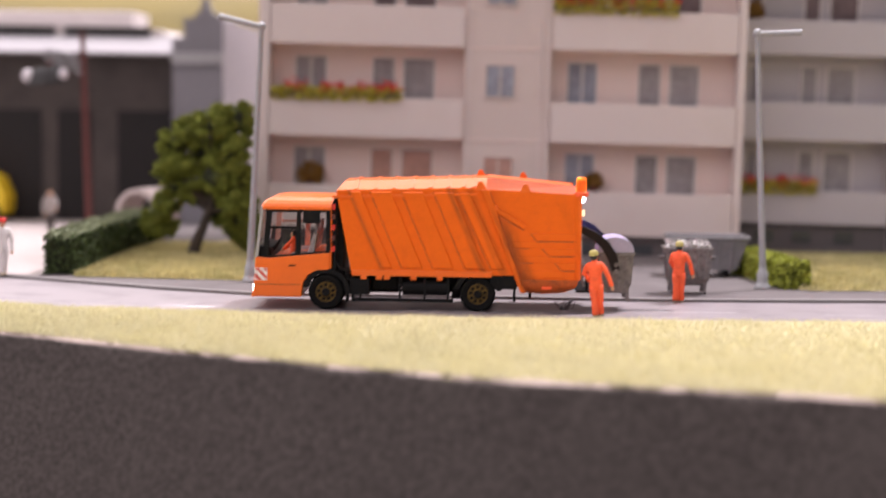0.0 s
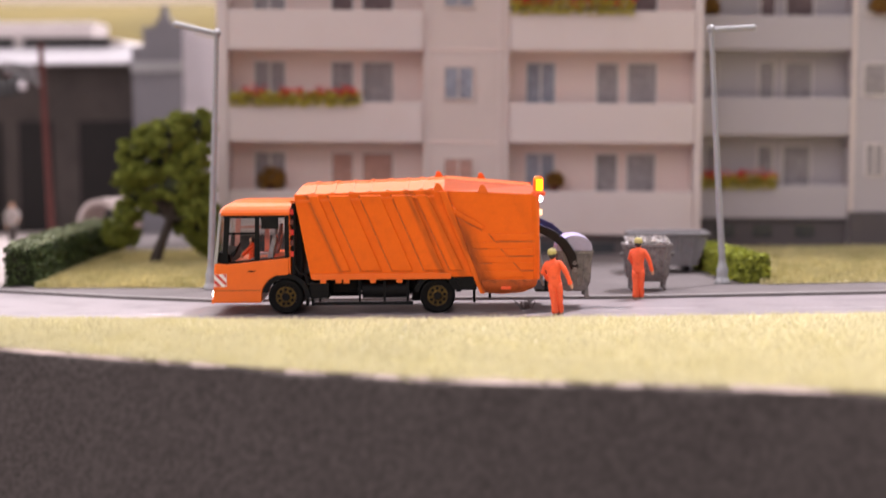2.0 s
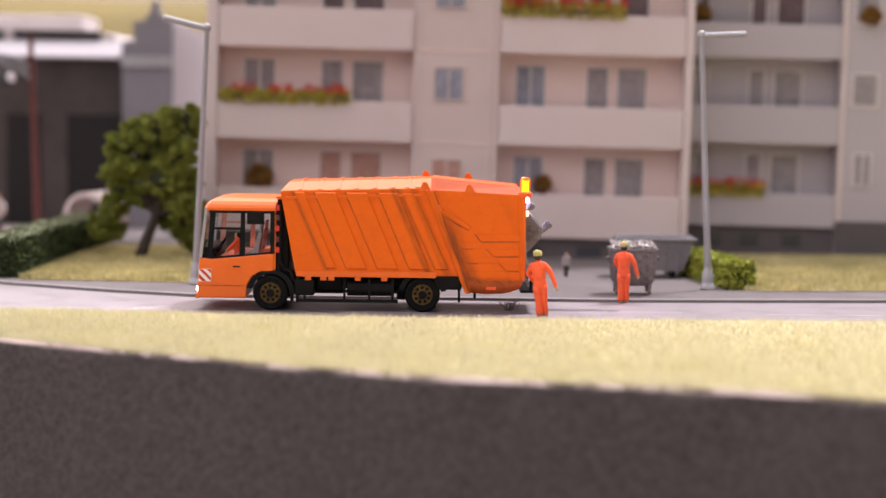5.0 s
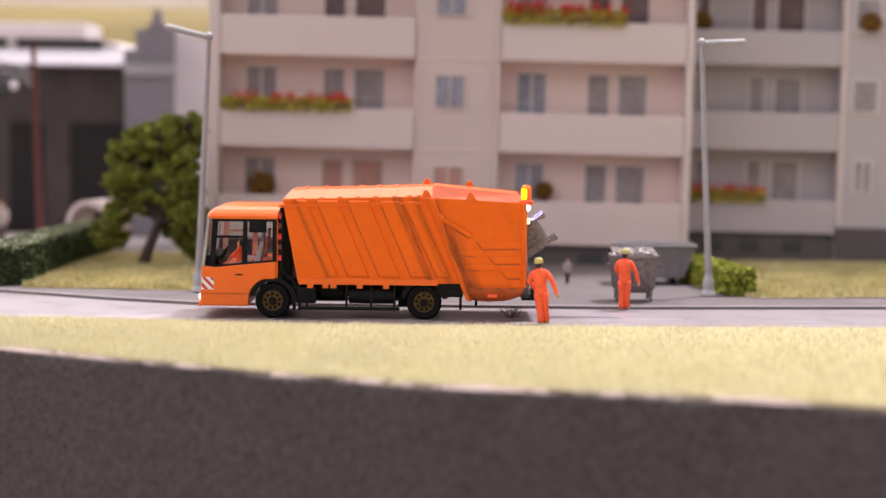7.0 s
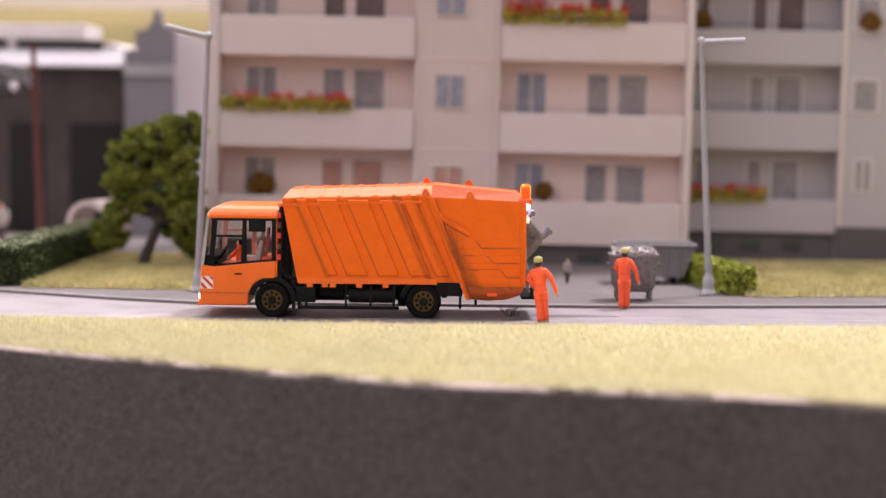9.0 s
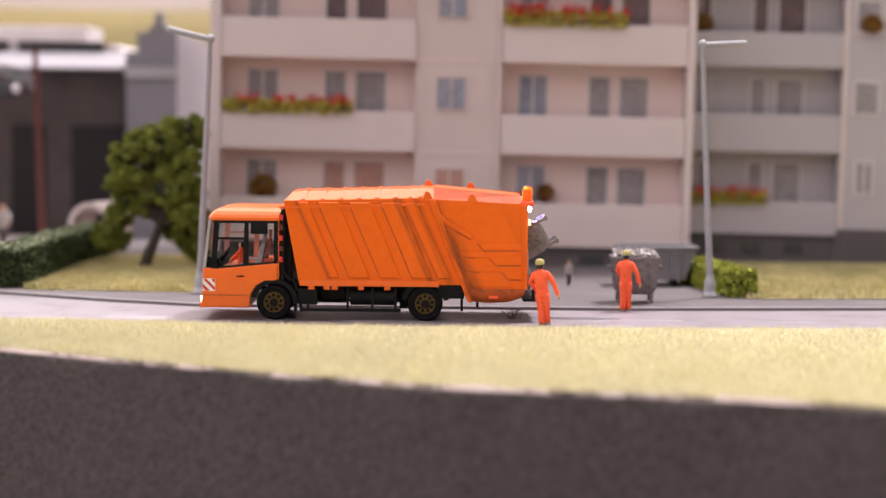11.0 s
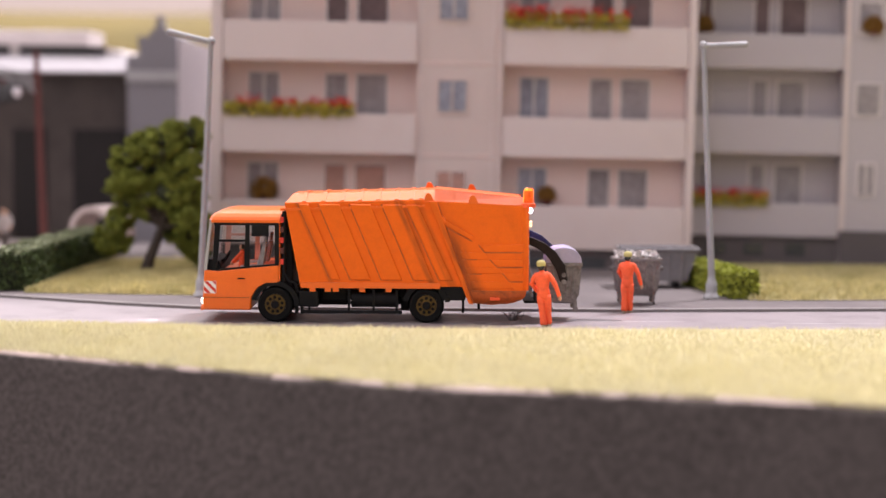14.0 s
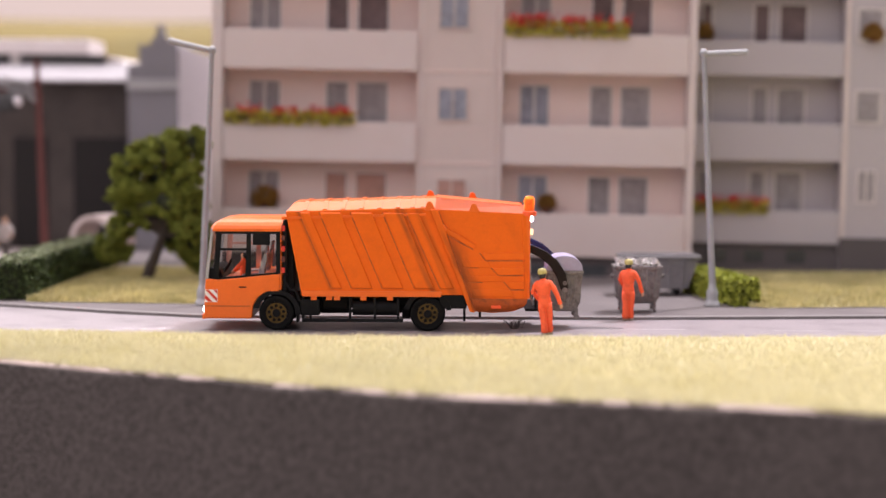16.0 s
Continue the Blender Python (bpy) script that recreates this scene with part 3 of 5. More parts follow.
def build_wing():
    h = thing("apartment_wing", HOUSE @ at(0, 25, 0), "set-back grey-beige wing of the apartment house", "building")
    st = [(15.0, 29.2), (50.2, 66.3), (86.2, 100.8), (122.0, 137.0), (157.0, 172.0)]
    balconies(h, 102.0, 168.0, 0, st, 12, ((103.5, 113.5), (130.6, 138.0), (141.4, 154.2)), WING_WALL, WING_WALL, lambda k, i: CURTAIN_BROWN if k == 2 else CURTAIN)
    bm = bmesh.new()
    box(bm, 168.0, 260, 0.6, 15, -4, 190, 0.2)
    part("stair_wall", bm, WING_WALL, h)
    bm = bmesh.new()
    box(bm, 168.0, 170.0, -0.2, 0.6, -4, 190)
    part("pilaster", bm, PARAPET, h)
    for k, (z0, z1) in enumerate(st):
        if k == 0:
            window(h, 174.6, 182.6, 33, 47, 0.6, CURTAIN, 2)
        else:
            window(h, 172.6, 184.0, z1 + 0.6, z1 + 14.6, 0.6, CURTAIN, 1)
    bm = bmesh.new()
    box(bm, 102.0, 260, 15, 90, -4, 190)
    part("house_core", bm, WING_WALL, h)
    bm = bmesh.new()
    box(bm, 104, 262, -2, 92, 190, 194, 0.4)
    part("flat_roof", bm, PLINTH, h)
    bm = bmesh.new()
    box(bm, 102.0, 168, 2.0, 11.9, -4, 15.1)
    part("plinth", bm, PLINTH, h)
    for c in (116, 132, 150):
        bm = bmesh.new()
        box(bm, c - 4, c + 4, 1.5, 2.0, 7, 12)
        part("cellar_window", bm, PANE, h)
    bm = bmesh.new()
    box(bm, 168.0, 260, -0.9, 0.6, -4, 18)
    part("stair_plinth", bm, PLINTH, h)
    return h


build_house()
build_wing()


def flower_box(base, x0, x1, z, y, seed, red=0.5, height=5.0):
    """A planter on a parapet with hanging green and red blossoms."""
    rng = np.random.default_rng(seed)
    f = thing("flower_box", base @ at((x0 + x1) / 2, y, z), "planter full of red geraniums on the balcony parapet", "flower box", "balcony flowers")
    w = (x1 - x0) / 2
    bm = bmesh.new()
    box(bm, -w, w, -1.0, 1.0, 0.0, 1.6, 0.2)
    part("planter", bm, PLINTH, f)
    n = int(w * 60)
    c = np.stack([rng.uniform(-w, w, n), rng.normal(-0.6, 1.2, n), rng.uniform(-1.6, 0.72 * height, n)], 1)
    scatter("foliage", leaves(rng, c, 0.9), FLOWER_GREEN, f)
    n = int(w * 26 * red * 2)
    heads = rng.uniform(-w, w, int(w * 1.3))
    c = np.stack([rng.choice(heads, n) + rng.normal(0, 0.8, n), rng.normal(-0.6, 1.0, n), np.clip(rng.normal(height * 0.72, 0.22 * height, n), 0.8, height + 1.4)], 1)
    scatter("blossoms", leaves(rng, c, 0.7), FLOWER_RED, f)


flower_box(HOUSE, -91.5, -38.0, 63.5, 0.6, 11, 0.45, 5.6)
flower_box(HOUSE, 22.8, 73.0, 101.0, 0.6, 12, 0.8, 6.8)
flower_box(HOUSE, 103.5, 137.5, 29.2, 25.6, 13, 0.55, 5.4)


def window_plant(m, seed, r, low=8.0):
    rng = np.random.default_rng(seed)
    p = thing("window_plant", m, "round bushy plant behind the balcony parapet", "plant", "balcony plants")
    bm = bmesh.new()
    lathe(bm, ((1.6, -low), (2.2, -2.0)), 12)
    part("pot", bm, RUST, p)
    d = rng.normal(size=(700, 3))
    d /= np.linalg.norm(d, axis=1)[:, None]
    d = d * rng.uniform(0.5, 1, (700, 1)) * np.array((r, r * 0.6, r * 0.9))
    d = d[d[:, 2] > -r * 0.7]
    scatter("foliage", leaves(rng, d, 0.8), PLANT, p)


window_plant(HOUSE @ at(-75.5, 8.5, 31.2), 21, 6.2)
window_plant(HOUSE @ at(42.0, 8.5, 31.5), 22, 4.0)
window_plant(HOUSE @ at(109.0, 33.5, 104.2), 23, 4.8)
window_plant(HOUSE @ at(179.0, 23.2, 105.0), 24, 4.8, 3.6)


# ---- refuse truck ----
NEAR, FARSIDE = -3.0, 26.0
MID = 11.5


def wheel(truck, x, y0, y1, out):
    """A tyre with its rim; out is the side that shows (-1 or 1)."""
    w = 1
    bm = bmesh.new()
    r = 5.35
    lathe(bm, ((3.1, y0 - MID + 0.3), (4.6, y0 - MID), (5.1, y0 - MID + 0.25), (r, y0 - MID + 0.9), (r, y1 - MID - 0.9), (5.1, y1 - MID - 0.25), (4.6, y1 - MID), (3.1, y1 - MID - 0.3)), 36, "Y", (x, MID, 5.35))
    tyre = part("wheel", bm, RUBBER, truck, smooth=False)
    yo = y0 if out < 0 else y1
    bm = bmesh.new()
    s = -out
    prof = ((3.15, 0.1), (3.0, 0.25), (2.75, 0.5), (1.6, 0.25), (1.3, -0.2), (0.9, -0.35), (0.05, -0.35))
    lathe(bm, [(a, yo + s * b - MID) for a, b in prof], 24, "Y", (x, MID, 5.35))
    rim = part("rim", bm, RIM, tyre)
    for i in range(9):
        a = 2 * math.pi * (i + 0.3) / 9
        cx, cz = x + 2.2 * math.cos(a), 5.35 + 2.2 * math.sin(a)
        bm = bmesh.new()
        rod(bm, (cx, yo + s * 0.6, cz), (cx, yo + s * 0.02, cz), 0.5, 0.5, 8)
        part("hand_hole", bm, RUBBER, tyre)
    bm = bmesh.new()
    rod(bm, (x, yo + s * 0.2, 5.35), (x, yo - s * 0.55, 5.35), 1.45, 1.1, 16)
    part("hub", bm, BLACK, tyre)
    bm = bmesh.new()
    lathe(bm, ((2.72, yo + s * 0.3 - MID), (3.35, yo - s * 0.02 - MID), (3.35, yo + s * 0.3 - MID)), 28, "Y", (x, MID, 5.35))
    part("rim_flange", bm, BLACK, tyre)
    return tyre


def slanted(bm, xt0, xt1, xb0, xb1, zt, zb, y, proud):
    """A raised slanting panel on the near side (outline given at its top and bottom)."""
    s = 1 if proud > 0 else -1
    prism(bm, ((xt0, zt), (xt1, zt), (xb1, zb), (xb0, zb)), y - proud, y + 0.3 * s, 0.3 if abs(proud) > 0.3 else 0.0, 1)


def build_truck():
    truck = thing("refuse_truck", at(0, 0, 0), "bright orange model refuse truck with rear bin lift", "truck")
    # cab: lower shell, roof, pillars, panes
    bm = bmesh.new()
    prism(bm, ((-73.6, 3.6), (-58.9, 3.6), (-58.6, 7.5), (-57.0, 10.2), (-54.6, 11.6), (-50.4, 11.8), (-50.4, 17.4), (-69.6, 15.5), (-73.0, 15.7)), NEAR, FARSIDE, 0.6, 3)
    shell = part("cab_shell", bm, ORANGE, truck)
    for y, s in ((NEAR, -1), (FARSIDE, 1)):
        bm = bmesh.new()
        box(bm, -73.5, -59.2, y + s * 0.02, y + s * 0.14, 7.3, 7.55)
        part("panel_joint", bm, SOOT_SHADE, shell)
    bm = bmesh.new()
    rings = []
    for z, front, back, inset in ((30.1, -71.5, -50.0, 0.0), (30.9, -71.4, -50.0, 0.0), (31.8, -71.0, -50.0, 0.5), (32.8, -70.1, -49.6, 1.6), (33.6, -68.6, -49.2, 3.4), (34.1, -66.0, -48.8, 6.0)):
        z1 = z + 0.02
        y0, y1 = NEAR + inset, FARSIDE - inset
        rings.append([bm.verts.new(p) for p in ((front + 0.8, y0, z), (back, y0, z1), (back, y1, z1), (front + 0.8, y1, z), (front, y1 - 1.2, z), (front, y0 + 1.2, z))])
    for a, b in zip(rings, rings[1:]):
        for i in range(6):
            bm.faces.new((a[i], a[(i + 1) % 6], b[(i + 1) % 6], b[i]))
    bm.faces.new(rings[-1])
    bm.faces.new(rings[0][::-1])
    bmesh.ops.recalc_face_normals(bm, faces=bm.faces)
    part("cab_roof", bm, ORANGE, truck)
    bm = bmesh.new()
    box(bm, -50.6, -50.0, NEAR + 0.5, FARSIDE - 0.5, 11.8, 31)
    part("cab_back_wall", bm, ORANGE, truck)
    for y0, y1 in ((NEAR + 0.12, NEAR + 0.72), (FARSIDE - 0.72, FARSIDE - 0.12)):
        bm = bmesh.new()
        prism(bm, ((-70.6, 15.5), (-69.1, 15.6), (-67.9, 30.9), (-69.6, 30.9)), y0, y1)
        prism(bm, ((-60.9, 16.5), (-59.2, 16.7), (-59.2, 30.8), (-60.4, 30.8)), y0, y1)
        prism(bm, ((-51.6, 17.0), (-50.3, 17.2), (-50.3, 30.5), (-51.6, 30.5)), y0, y1)
        box(bm, -70, -50.4, y0 + 0.05, y1 - 0.05, 29.3, 30.9)
        prism(bm, ((-69.6, 15.3), (-50.4, 17.2), (-50.4, 17.8), (-69.6, 16.0)), y0 + 0.05, y1 - 0.05)
        box(bm, -69.2, -60.4, y0 + 0.05, y1 - 0.05, 24.3, 25.0)
        part("window_frame", bm, BLACK if y0 < MID else CURTAIN_PINK, truck, "" if y0 < MID else "dull reddish inner side of the window frame")
        bm = bmesh.new()
        prism(bm, ((-69.6, 15.8), (-50.8, 17.6), (-50.8, 30.4), (-68.6, 30.4)), y0 + 0.2, y0 + 0.35)
        g = part("side_pane", bm, GLASS, truck, "clear side window")
        g.visible_shadow = False
    bm = bmesh.new()
    prism(bm, ((-73.1, 15.8), (-72.7, 15.8), (-71.0, 31.0), (-71.4, 31.0)), NEAR + 1.0, FARSIDE - 1.0)
    g = part("windscreen", bm, GLASS, truck, "clear windscreen")
    g.visible_shadow = False
    for y0, y1 in ((NEAR + 0.2, NEAR + 1.3), (FARSIDE - 1.3, FARSIDE - 0.2)):
        bm = bmesh.new()
        prism(bm, ((-73.1, 15.6), (-72.2, 15.6), (-70.4, 31.0), (-71.3, 31.0)), y0, y1, 0.15)
        part("front_pillar", bm, LAMP_GREY, truck)
    # inside the cab
    bm = bmesh.new()
    box(bm, -70.5, -51.5, NEAR + 1, FARSIDE - 1, 14.6, 15.2)
    part("cab_floor", bm, BLACK, truck)
    for y in (3.0, 19.0):
        bm = bmesh.new()
        box(bm, -62.5, -55.5, y - 3, y + 3, 15.2, 16.8, 0.5)
        prism(bm, ((-57.6, 16.6), (-55.6, 16.6), (-54.4, 23.2), (-55.6, 23.4)), y - 2.6, y + 2.6, 0.4)
        prism(bm, ((-55.4, 23.2), (-54.5, 23.2), (-54.2, 26.0), (-55.2, 26.0)), y - 1.2, y + 1.2, 0.3)
        part("seat", bm, CURTAIN, truck, "dull grey cab seat")
    bm = bmesh.new()
    prism(bm, ((-72.4, 15.2), (-67.6, 15.2), (-68.6, 18.4), (-71.8, 19.0)), NEAR + 1.4, FARSIDE - 1.4, 0.3)
    part("dashboard", bm, BLACK, truck)
    bm = bmesh.new()
    ring = [(-66.9 + 1.1 * math.cos(a), 3.0 + 2.5 * math.sin(a), 19.2 + 2.0 * math.cos(a)) for a in np.linspace(0, 2 * math.pi, 19)]
    pipe(bm, ring, 0.28, 6)
    rod(bm, (-66.9, 3, 19.2), (-69.2, 3, 17.4), 0.3)
    part("steering_wheel", bm, BLACK, truck)
    bm = bmesh.new()
    box(bm, -58.6, -53.4, NEAR + 0.05, NEAR + 0.12 + 0.3, 26.0, 29.4, 0.12)
    part("sun_blind", bm, BLACK, truck, "dark upper window panel")
    # warning stripes at the front corner
    bm = bmesh.new()
    box(bm, -73.1, -69.3, NEAR - 0.12, NEAR + 0.1, 8.6, 12.4, 0.05)
    plate = part("warning_plate", bm, WHITE, truck, "white plate with red diagonal stripes")
    for pts in (((-73.0, 12.3), (-71.9, 12.3), (-69.4, 9.8), (-69.4, 8.7)), ((-73.0, 10.9), (-73.0, 9.6), (-72.1, 8.7), (-70.8, 8.7)), ((-70.6, 12.3), (-69.4, 12.3), (-69.4, 11.1))):
        bm = bmesh.new()
        prism(bm, pts, NEAR - 0.17, NEAR - 0.11)
        part("stripe", bm, RED, plate)
    bm = bmesh.new()
    box(bm, -62.8, -60.6, NEAR - 0.22, NEAR, 13.0, 13.4, 0.08)
    part("door_handle", bm, BLACK, truck)
    for y in (-0.8, 23.8):
        bm = bmesh.new()
        ball(bm, (-73.4, y, 6.3), (0.7, 1.5, 1.2))
        part("headlight", bm, HEADLIGHT, truck, "lit white headlight", True)
    bm = bmesh.new()
    box(bm, -74.1, -73.2, NEAR + 0.4, FARSIDE - 0.4, 3.4, 5.0, 0.3)
    part("bumper", bm, ORANGE, truck)
    # gap between cab and body
    bm = bmesh.new()
    box(bm, -49.8, -46.6, NEAR + 3.5, FARSIDE - 3.5, 6, 33.5, 0.3)
    part("engine_tower", bm, BLACK, truck)
    bm = bmesh.new()
    rod(bm, (-49.0, NEAR + 1.5, 12), (-48.8, NEAR + 1.5, 33.6), 0.75)
    part("air_intake", bm, BLACK, truck)
    for z in (17.5, 20.8, 24.0, 27.2, 30.2):
        bm = bmesh.new()
        box(bm, -50.0, -48.9, NEAR + 0.3, NEAR + 1.5, z, z + 1.7, 0.2)
        part("rear_marker", bm, RUST if round(z) % 2 else RED, truck)
    bm = bmesh.new()
    pipe(bm, ((-48.9, NEAR + 1, 15), (-47.2, NEAR + 0.6, 12.5), (-45.6, NEAR + 0.8, 12.0), (-44.5, NEAR + 1, 9)), 0.45)
    part("hose", bm, BLACK, truck)
    # wheels and mudguards
    for x in (-51.5, -5.6):
        wheel(truck, x, NEAR + 0.1, NEAR + 5.2, -1)
        wheel(truck, x, FARSIDE - 5.2, FARSIDE - 0.1, 1)
        bm = bmesh.new()
        rod(bm, (x, NEAR + 4, 5.35), (x, FARSIDE - 4, 5.35), 1.0)
        part("axle", bm, BLACK, truck)
        for y0, y1 in ((NEAR + 0.05, NEAR + 5.6), (FARSIDE - 5.6, FARSIDE - 0.05)):
            bm = bmesh.new()
            a = np.linspace(math.radians(-4 if x < -20 else 10), math.radians(168), 16)
            outer = [(x + 7.3 * math.cos(t), 5.35 + 7.1 * math.sin(t)) for t in a]
            inner = [(x + 5.75 * math.cos(t), 5.35 + 5.75 * math.sin(t)) for t in a[::-1]]
            prism(bm, outer + inner, y0, y1)
            part("mudguard", bm, BLACK, truck)
    # chassis
    for y in (4.0, 17.5):
        bm = bmesh.new()
        box(bm, -49, 14, y, y + 1.6, 7.2, 10.2, 0.2)
        part("chassis_rail", bm, BLACK, truck)
    bm = bmesh.new()
    box(bm, -44.4, -38.4, NEAR + 0.6, NEAR + 7, 4.6, 9.6, 0.5)
    part("battery_box", bm, BLACK, truck)
    bm = bmesh.new()
    rod(bm, (-28.4, NEAR + 3.5, 7.0), (-14.2, NEAR + 3.5, 7.0), 2.6, n=16)
    part("air_tank", bm, BLACK, truck, smooth=True)
    bm = bmesh.new()
    box(bm, -38.0, -30.0, NEAR + 6, NEAR + 12, 6.0, 10, 0.5)
    part("fuel_tank", bm, BLACK, truck)
    bm = bmesh.new()
    box(bm, -13.6, -11.0, 5, 18, 3.0, 10.0, 0.4)
    box(bm, -46, -30, 8, 16, 4.2, 10.2, 0.6)
    part("gearbox", bm, BLACK, truck)
    bm = bmesh.new()
    rod(bm, (-30, 11.5, 6.2), (-9, 11.5, 5.6), 0.8)
    part("drive_shaft", bm, BLACK, truck)
    bm = bmesh.new()
    ball(bm, (-5.6, 11.5, 5.4), (2.6, 3.0, 2.6))
    part("differential", bm, BLACK, truck, smooth=True)
    bm = bmesh.new()
    box(bm, -29.0, -12.5, 17, 23, 4.2, 9.8, 0.6)
    part("spare_tank", bm, BLACK, truck)
    bm = bmesh.new()
    box(bm, -43.8, -13.0, NEAR + 0.5, NEAR + 1.2, 2.6, 3.7, 0.2)
    for x in (-41.5, -29.5, -22, -15):
        box(bm, x, x + 0.7, NEAR + 0.7, NEAR + 1.1, 3.0, 10.0)
    part("side_guard", bm, BLACK, truck)
    bm = bmesh.new()
    box(bm, -43.8, -13.0, FARSIDE - 1.2, FARSIDE - 0.5, 2.6, 3.7, 0.2)
    part("side_guard", bm, BLACK, truck)
    for x in (-45.6, -43.9, 5.2, 10.0):
        bm = bmesh.new()
        box(bm, x, x + 0.75, 4 if x > 0 else NEAR + 1.5, 8 if x > 0 else NEAR + 6, 2.4 if x < 8 else 3.6, 10, 0.1)
        part("mud_flap", bm, BLACK, truck)
    bm = bmesh.new()
    box(bm, -2.0, 6.2, NEAR + 0.4, NEAR + 6, 6.9, 11.2, 0.4)
    part("tool_box", bm, BLACK, truck)
    # body
    bm = bmesh.new()
    prism(bm, ((-48.7, 36.3), (-43.8, 10.6), (7.0, 11.1), (-2.8, 37.0), (-3.8, 37.6)), NEAR, FARSIDE, 0.35)
    body = part("container_body", bm, GRIMY_SHADED, truck)
    bm = bmesh.new()
    a = [bm.verts.new(p) for p in ((-48.4, NEAR + 0.3, 36.2), (-3.0, NEAR + 0.3, 37.5), (-3.0, FARSIDE - 0.3, 37.5), (-48.4, FARSIDE - 0.3, 36.2))]
    b = [bm.verts.new(p) for p in ((-46.4, NEAR + 5.5, 38.8), (-2.9, NEAR + 5.5, 40.3), (-2.9, FARSIDE - 5.5, 40.3), (-46.4, FARSIDE - 5.5, 38.8))]
    for i in range(4):
        bm.faces.new((a[i], a[(i + 1) % 4], b[(i + 1) % 4], b[i]))
    bm.faces.new(b)
    bm.faces.new(a[::-1])
    roof = part("crowned_roof", bm, ORANGE, truck)
    for x in (-43.5, -37.5, -32, -26.5, -21, -15.5, -11, -8):
        bm = bmesh.new()
        z = 36.2 + (x + 48.4) * 0.0318
        prof = ((NEAR + 0.6, z + 0.15), (NEAR + 5.5, z + 2.65), (FARSIDE - 5.5, z + 2.65), (FARSIDE - 0.6, z + 0.15))
        for (y0, z0), (y1, z1) in zip(prof, prof[1:]):
            v = [bm.verts.new(p) for p in ((x, y0, z0), (x + 1.3, y0, z0 + 0.04), (x + 1.6, y1, z1 + 0.04), (x + 0.3, y1, z1))]
            w = [bm.verts.new(p.co + Vector((0, -0.12, 0.2))) for p in v]
            bm.faces.new(w)
            for i in range(4):
                bm.faces.new((v[i], v[(i + 1) % 4], w[(i + 1) % 4], w[i]))
        part("roof_rib", bm, ORANGE, roof)
    panels = ((-44.6, -41.4, -34.7, -31.6), (-38.4, -32.0, -28.6, -22.3), (-29.0, -22.6, -19.2, -12.9), (-19.3, -13.1, -9.5, -3.4), (-12.2, -8.3, -1.7, 2.4))
    for y, s in ((NEAR, 1), (FARSIDE, -1)):
        for t0, t1, b0, b1 in panels:
            bm = bmesh.new()
            slanted(bm, t0, t1, b0, b1, 36.0, 13.0, y, 0.55 * s)
            part("side_panel", bm, GRIMY_SHADED, body)
        # thin dark strips paint the shade along each panel's left edge
        for t0, _, b0, _ in panels:
            bm = bmesh.new()
            slanted(bm, t0 - 0.34, t0 + 0.1, b0 - 0.34, b0 + 0.1, 36.0, 13.0, y, 0.06 * s)
            part("edge_shade", bm, SOOT_SHADE, body)
        # a fine dark line along the foot of each panel
        for t0, t1, b0, b1 in panels:
            bm = bmesh.new()
            prism(bm, ((b0, 13.0), (b1, 13.0), (b1, 12.86), (b0, 12.86)), min(y - 0.07 * s, y + 0.1 * s), max(y - 0.07 * s, y + 0.1 * s))
            part("foot_line", bm, SOOT_SHADE, body)
        bm = bmesh.new()
        box(bm, -47.6, -4.0, min(y, y - 0.5 * s), max(y, y - 0.5 * s), 36.2, 36.9)
        part("top_rail", bm, ORANGE, body, m=Matrix.Rotation(radians(-1.8), 4, "Y") @ at(-1.15, 0, -0.82))
        bm = bmesh.new()
        box(bm, -43.6, -1.5, min(y, y - 0.45 * s), max(y, y - 0.45 * s), 10.5, 12.2, 0.1)
        part("bottom_rail", bm, ORANGE, body)
        for x in (-41, -36.4, -34, -26, -18):
            bm = bmesh.new()
            box(bm, x, x + 1.8, min(y, y - 0.4 * s) + 0.1, max(y, y - 0.4 * s) + 0.3, 9.4, 10.6)
            part("mounting_lug", bm, ORANGE, body)
    # tailgate: two side plates, roof, curved floor, open at the back
    side = ((-3.4, 37.2), (24.0, 35.9), (25.1, 21), (24.6, 10.0), (6.9, 10.0), (2.6, 20.5))
    tail = None
    for y0, y1 in ((NEAR - 0.25, NEAR + 1.0), (FARSIDE - 1.0, FARSIDE + 0.25)):
        bm = bmesh.new()
        prism(bm, side, y0, y1, 0.25)
        p = part("tailgate_side", bm, GRIMY_SHADED, truck)
        tail = tail or p
    bm = bmesh.new()
    prism(bm, ((-3.4, 37.2), (23.8, 35.9), (23.0, 38.2), (-3.0, 40.6)), NEAR + 4.0, FARSIDE - 4.0)
    prism(bm, ((-3.4, 36.4), (23.9, 35.0), (23.9, 36.0), (-3.4, 37.3)), NEAR + 0.9, FARSIDE - 0.9)
    part("tailgate_roof", bm, ORANGE, truck)
    for y0, y1, ya, yb in ((NEAR - 0.2, NEAR + 4.0, 0, 1), (FARSIDE - 4.0, FARSIDE + 0.2, 1, 0)):
        bm = bmesh.new()
        z = [(37.1, 40.6), (35.8, 38.2)]
        lo = 0 if ya == 0 else 1
        v = [bm.verts.new(p) for p in ((-3.4, y0, z[0][lo]), (23.9, y0, z[1][lo]), (23.4, y1, z[1][1 - lo]), (-3.2, y1, z[0][1 - lo]))]
        f = bm.faces.new(v)
        bmesh.ops.solidify(bm, geom=[f], thickness=0.3)
        part("roof_slope", bm, ORANGE, truck)
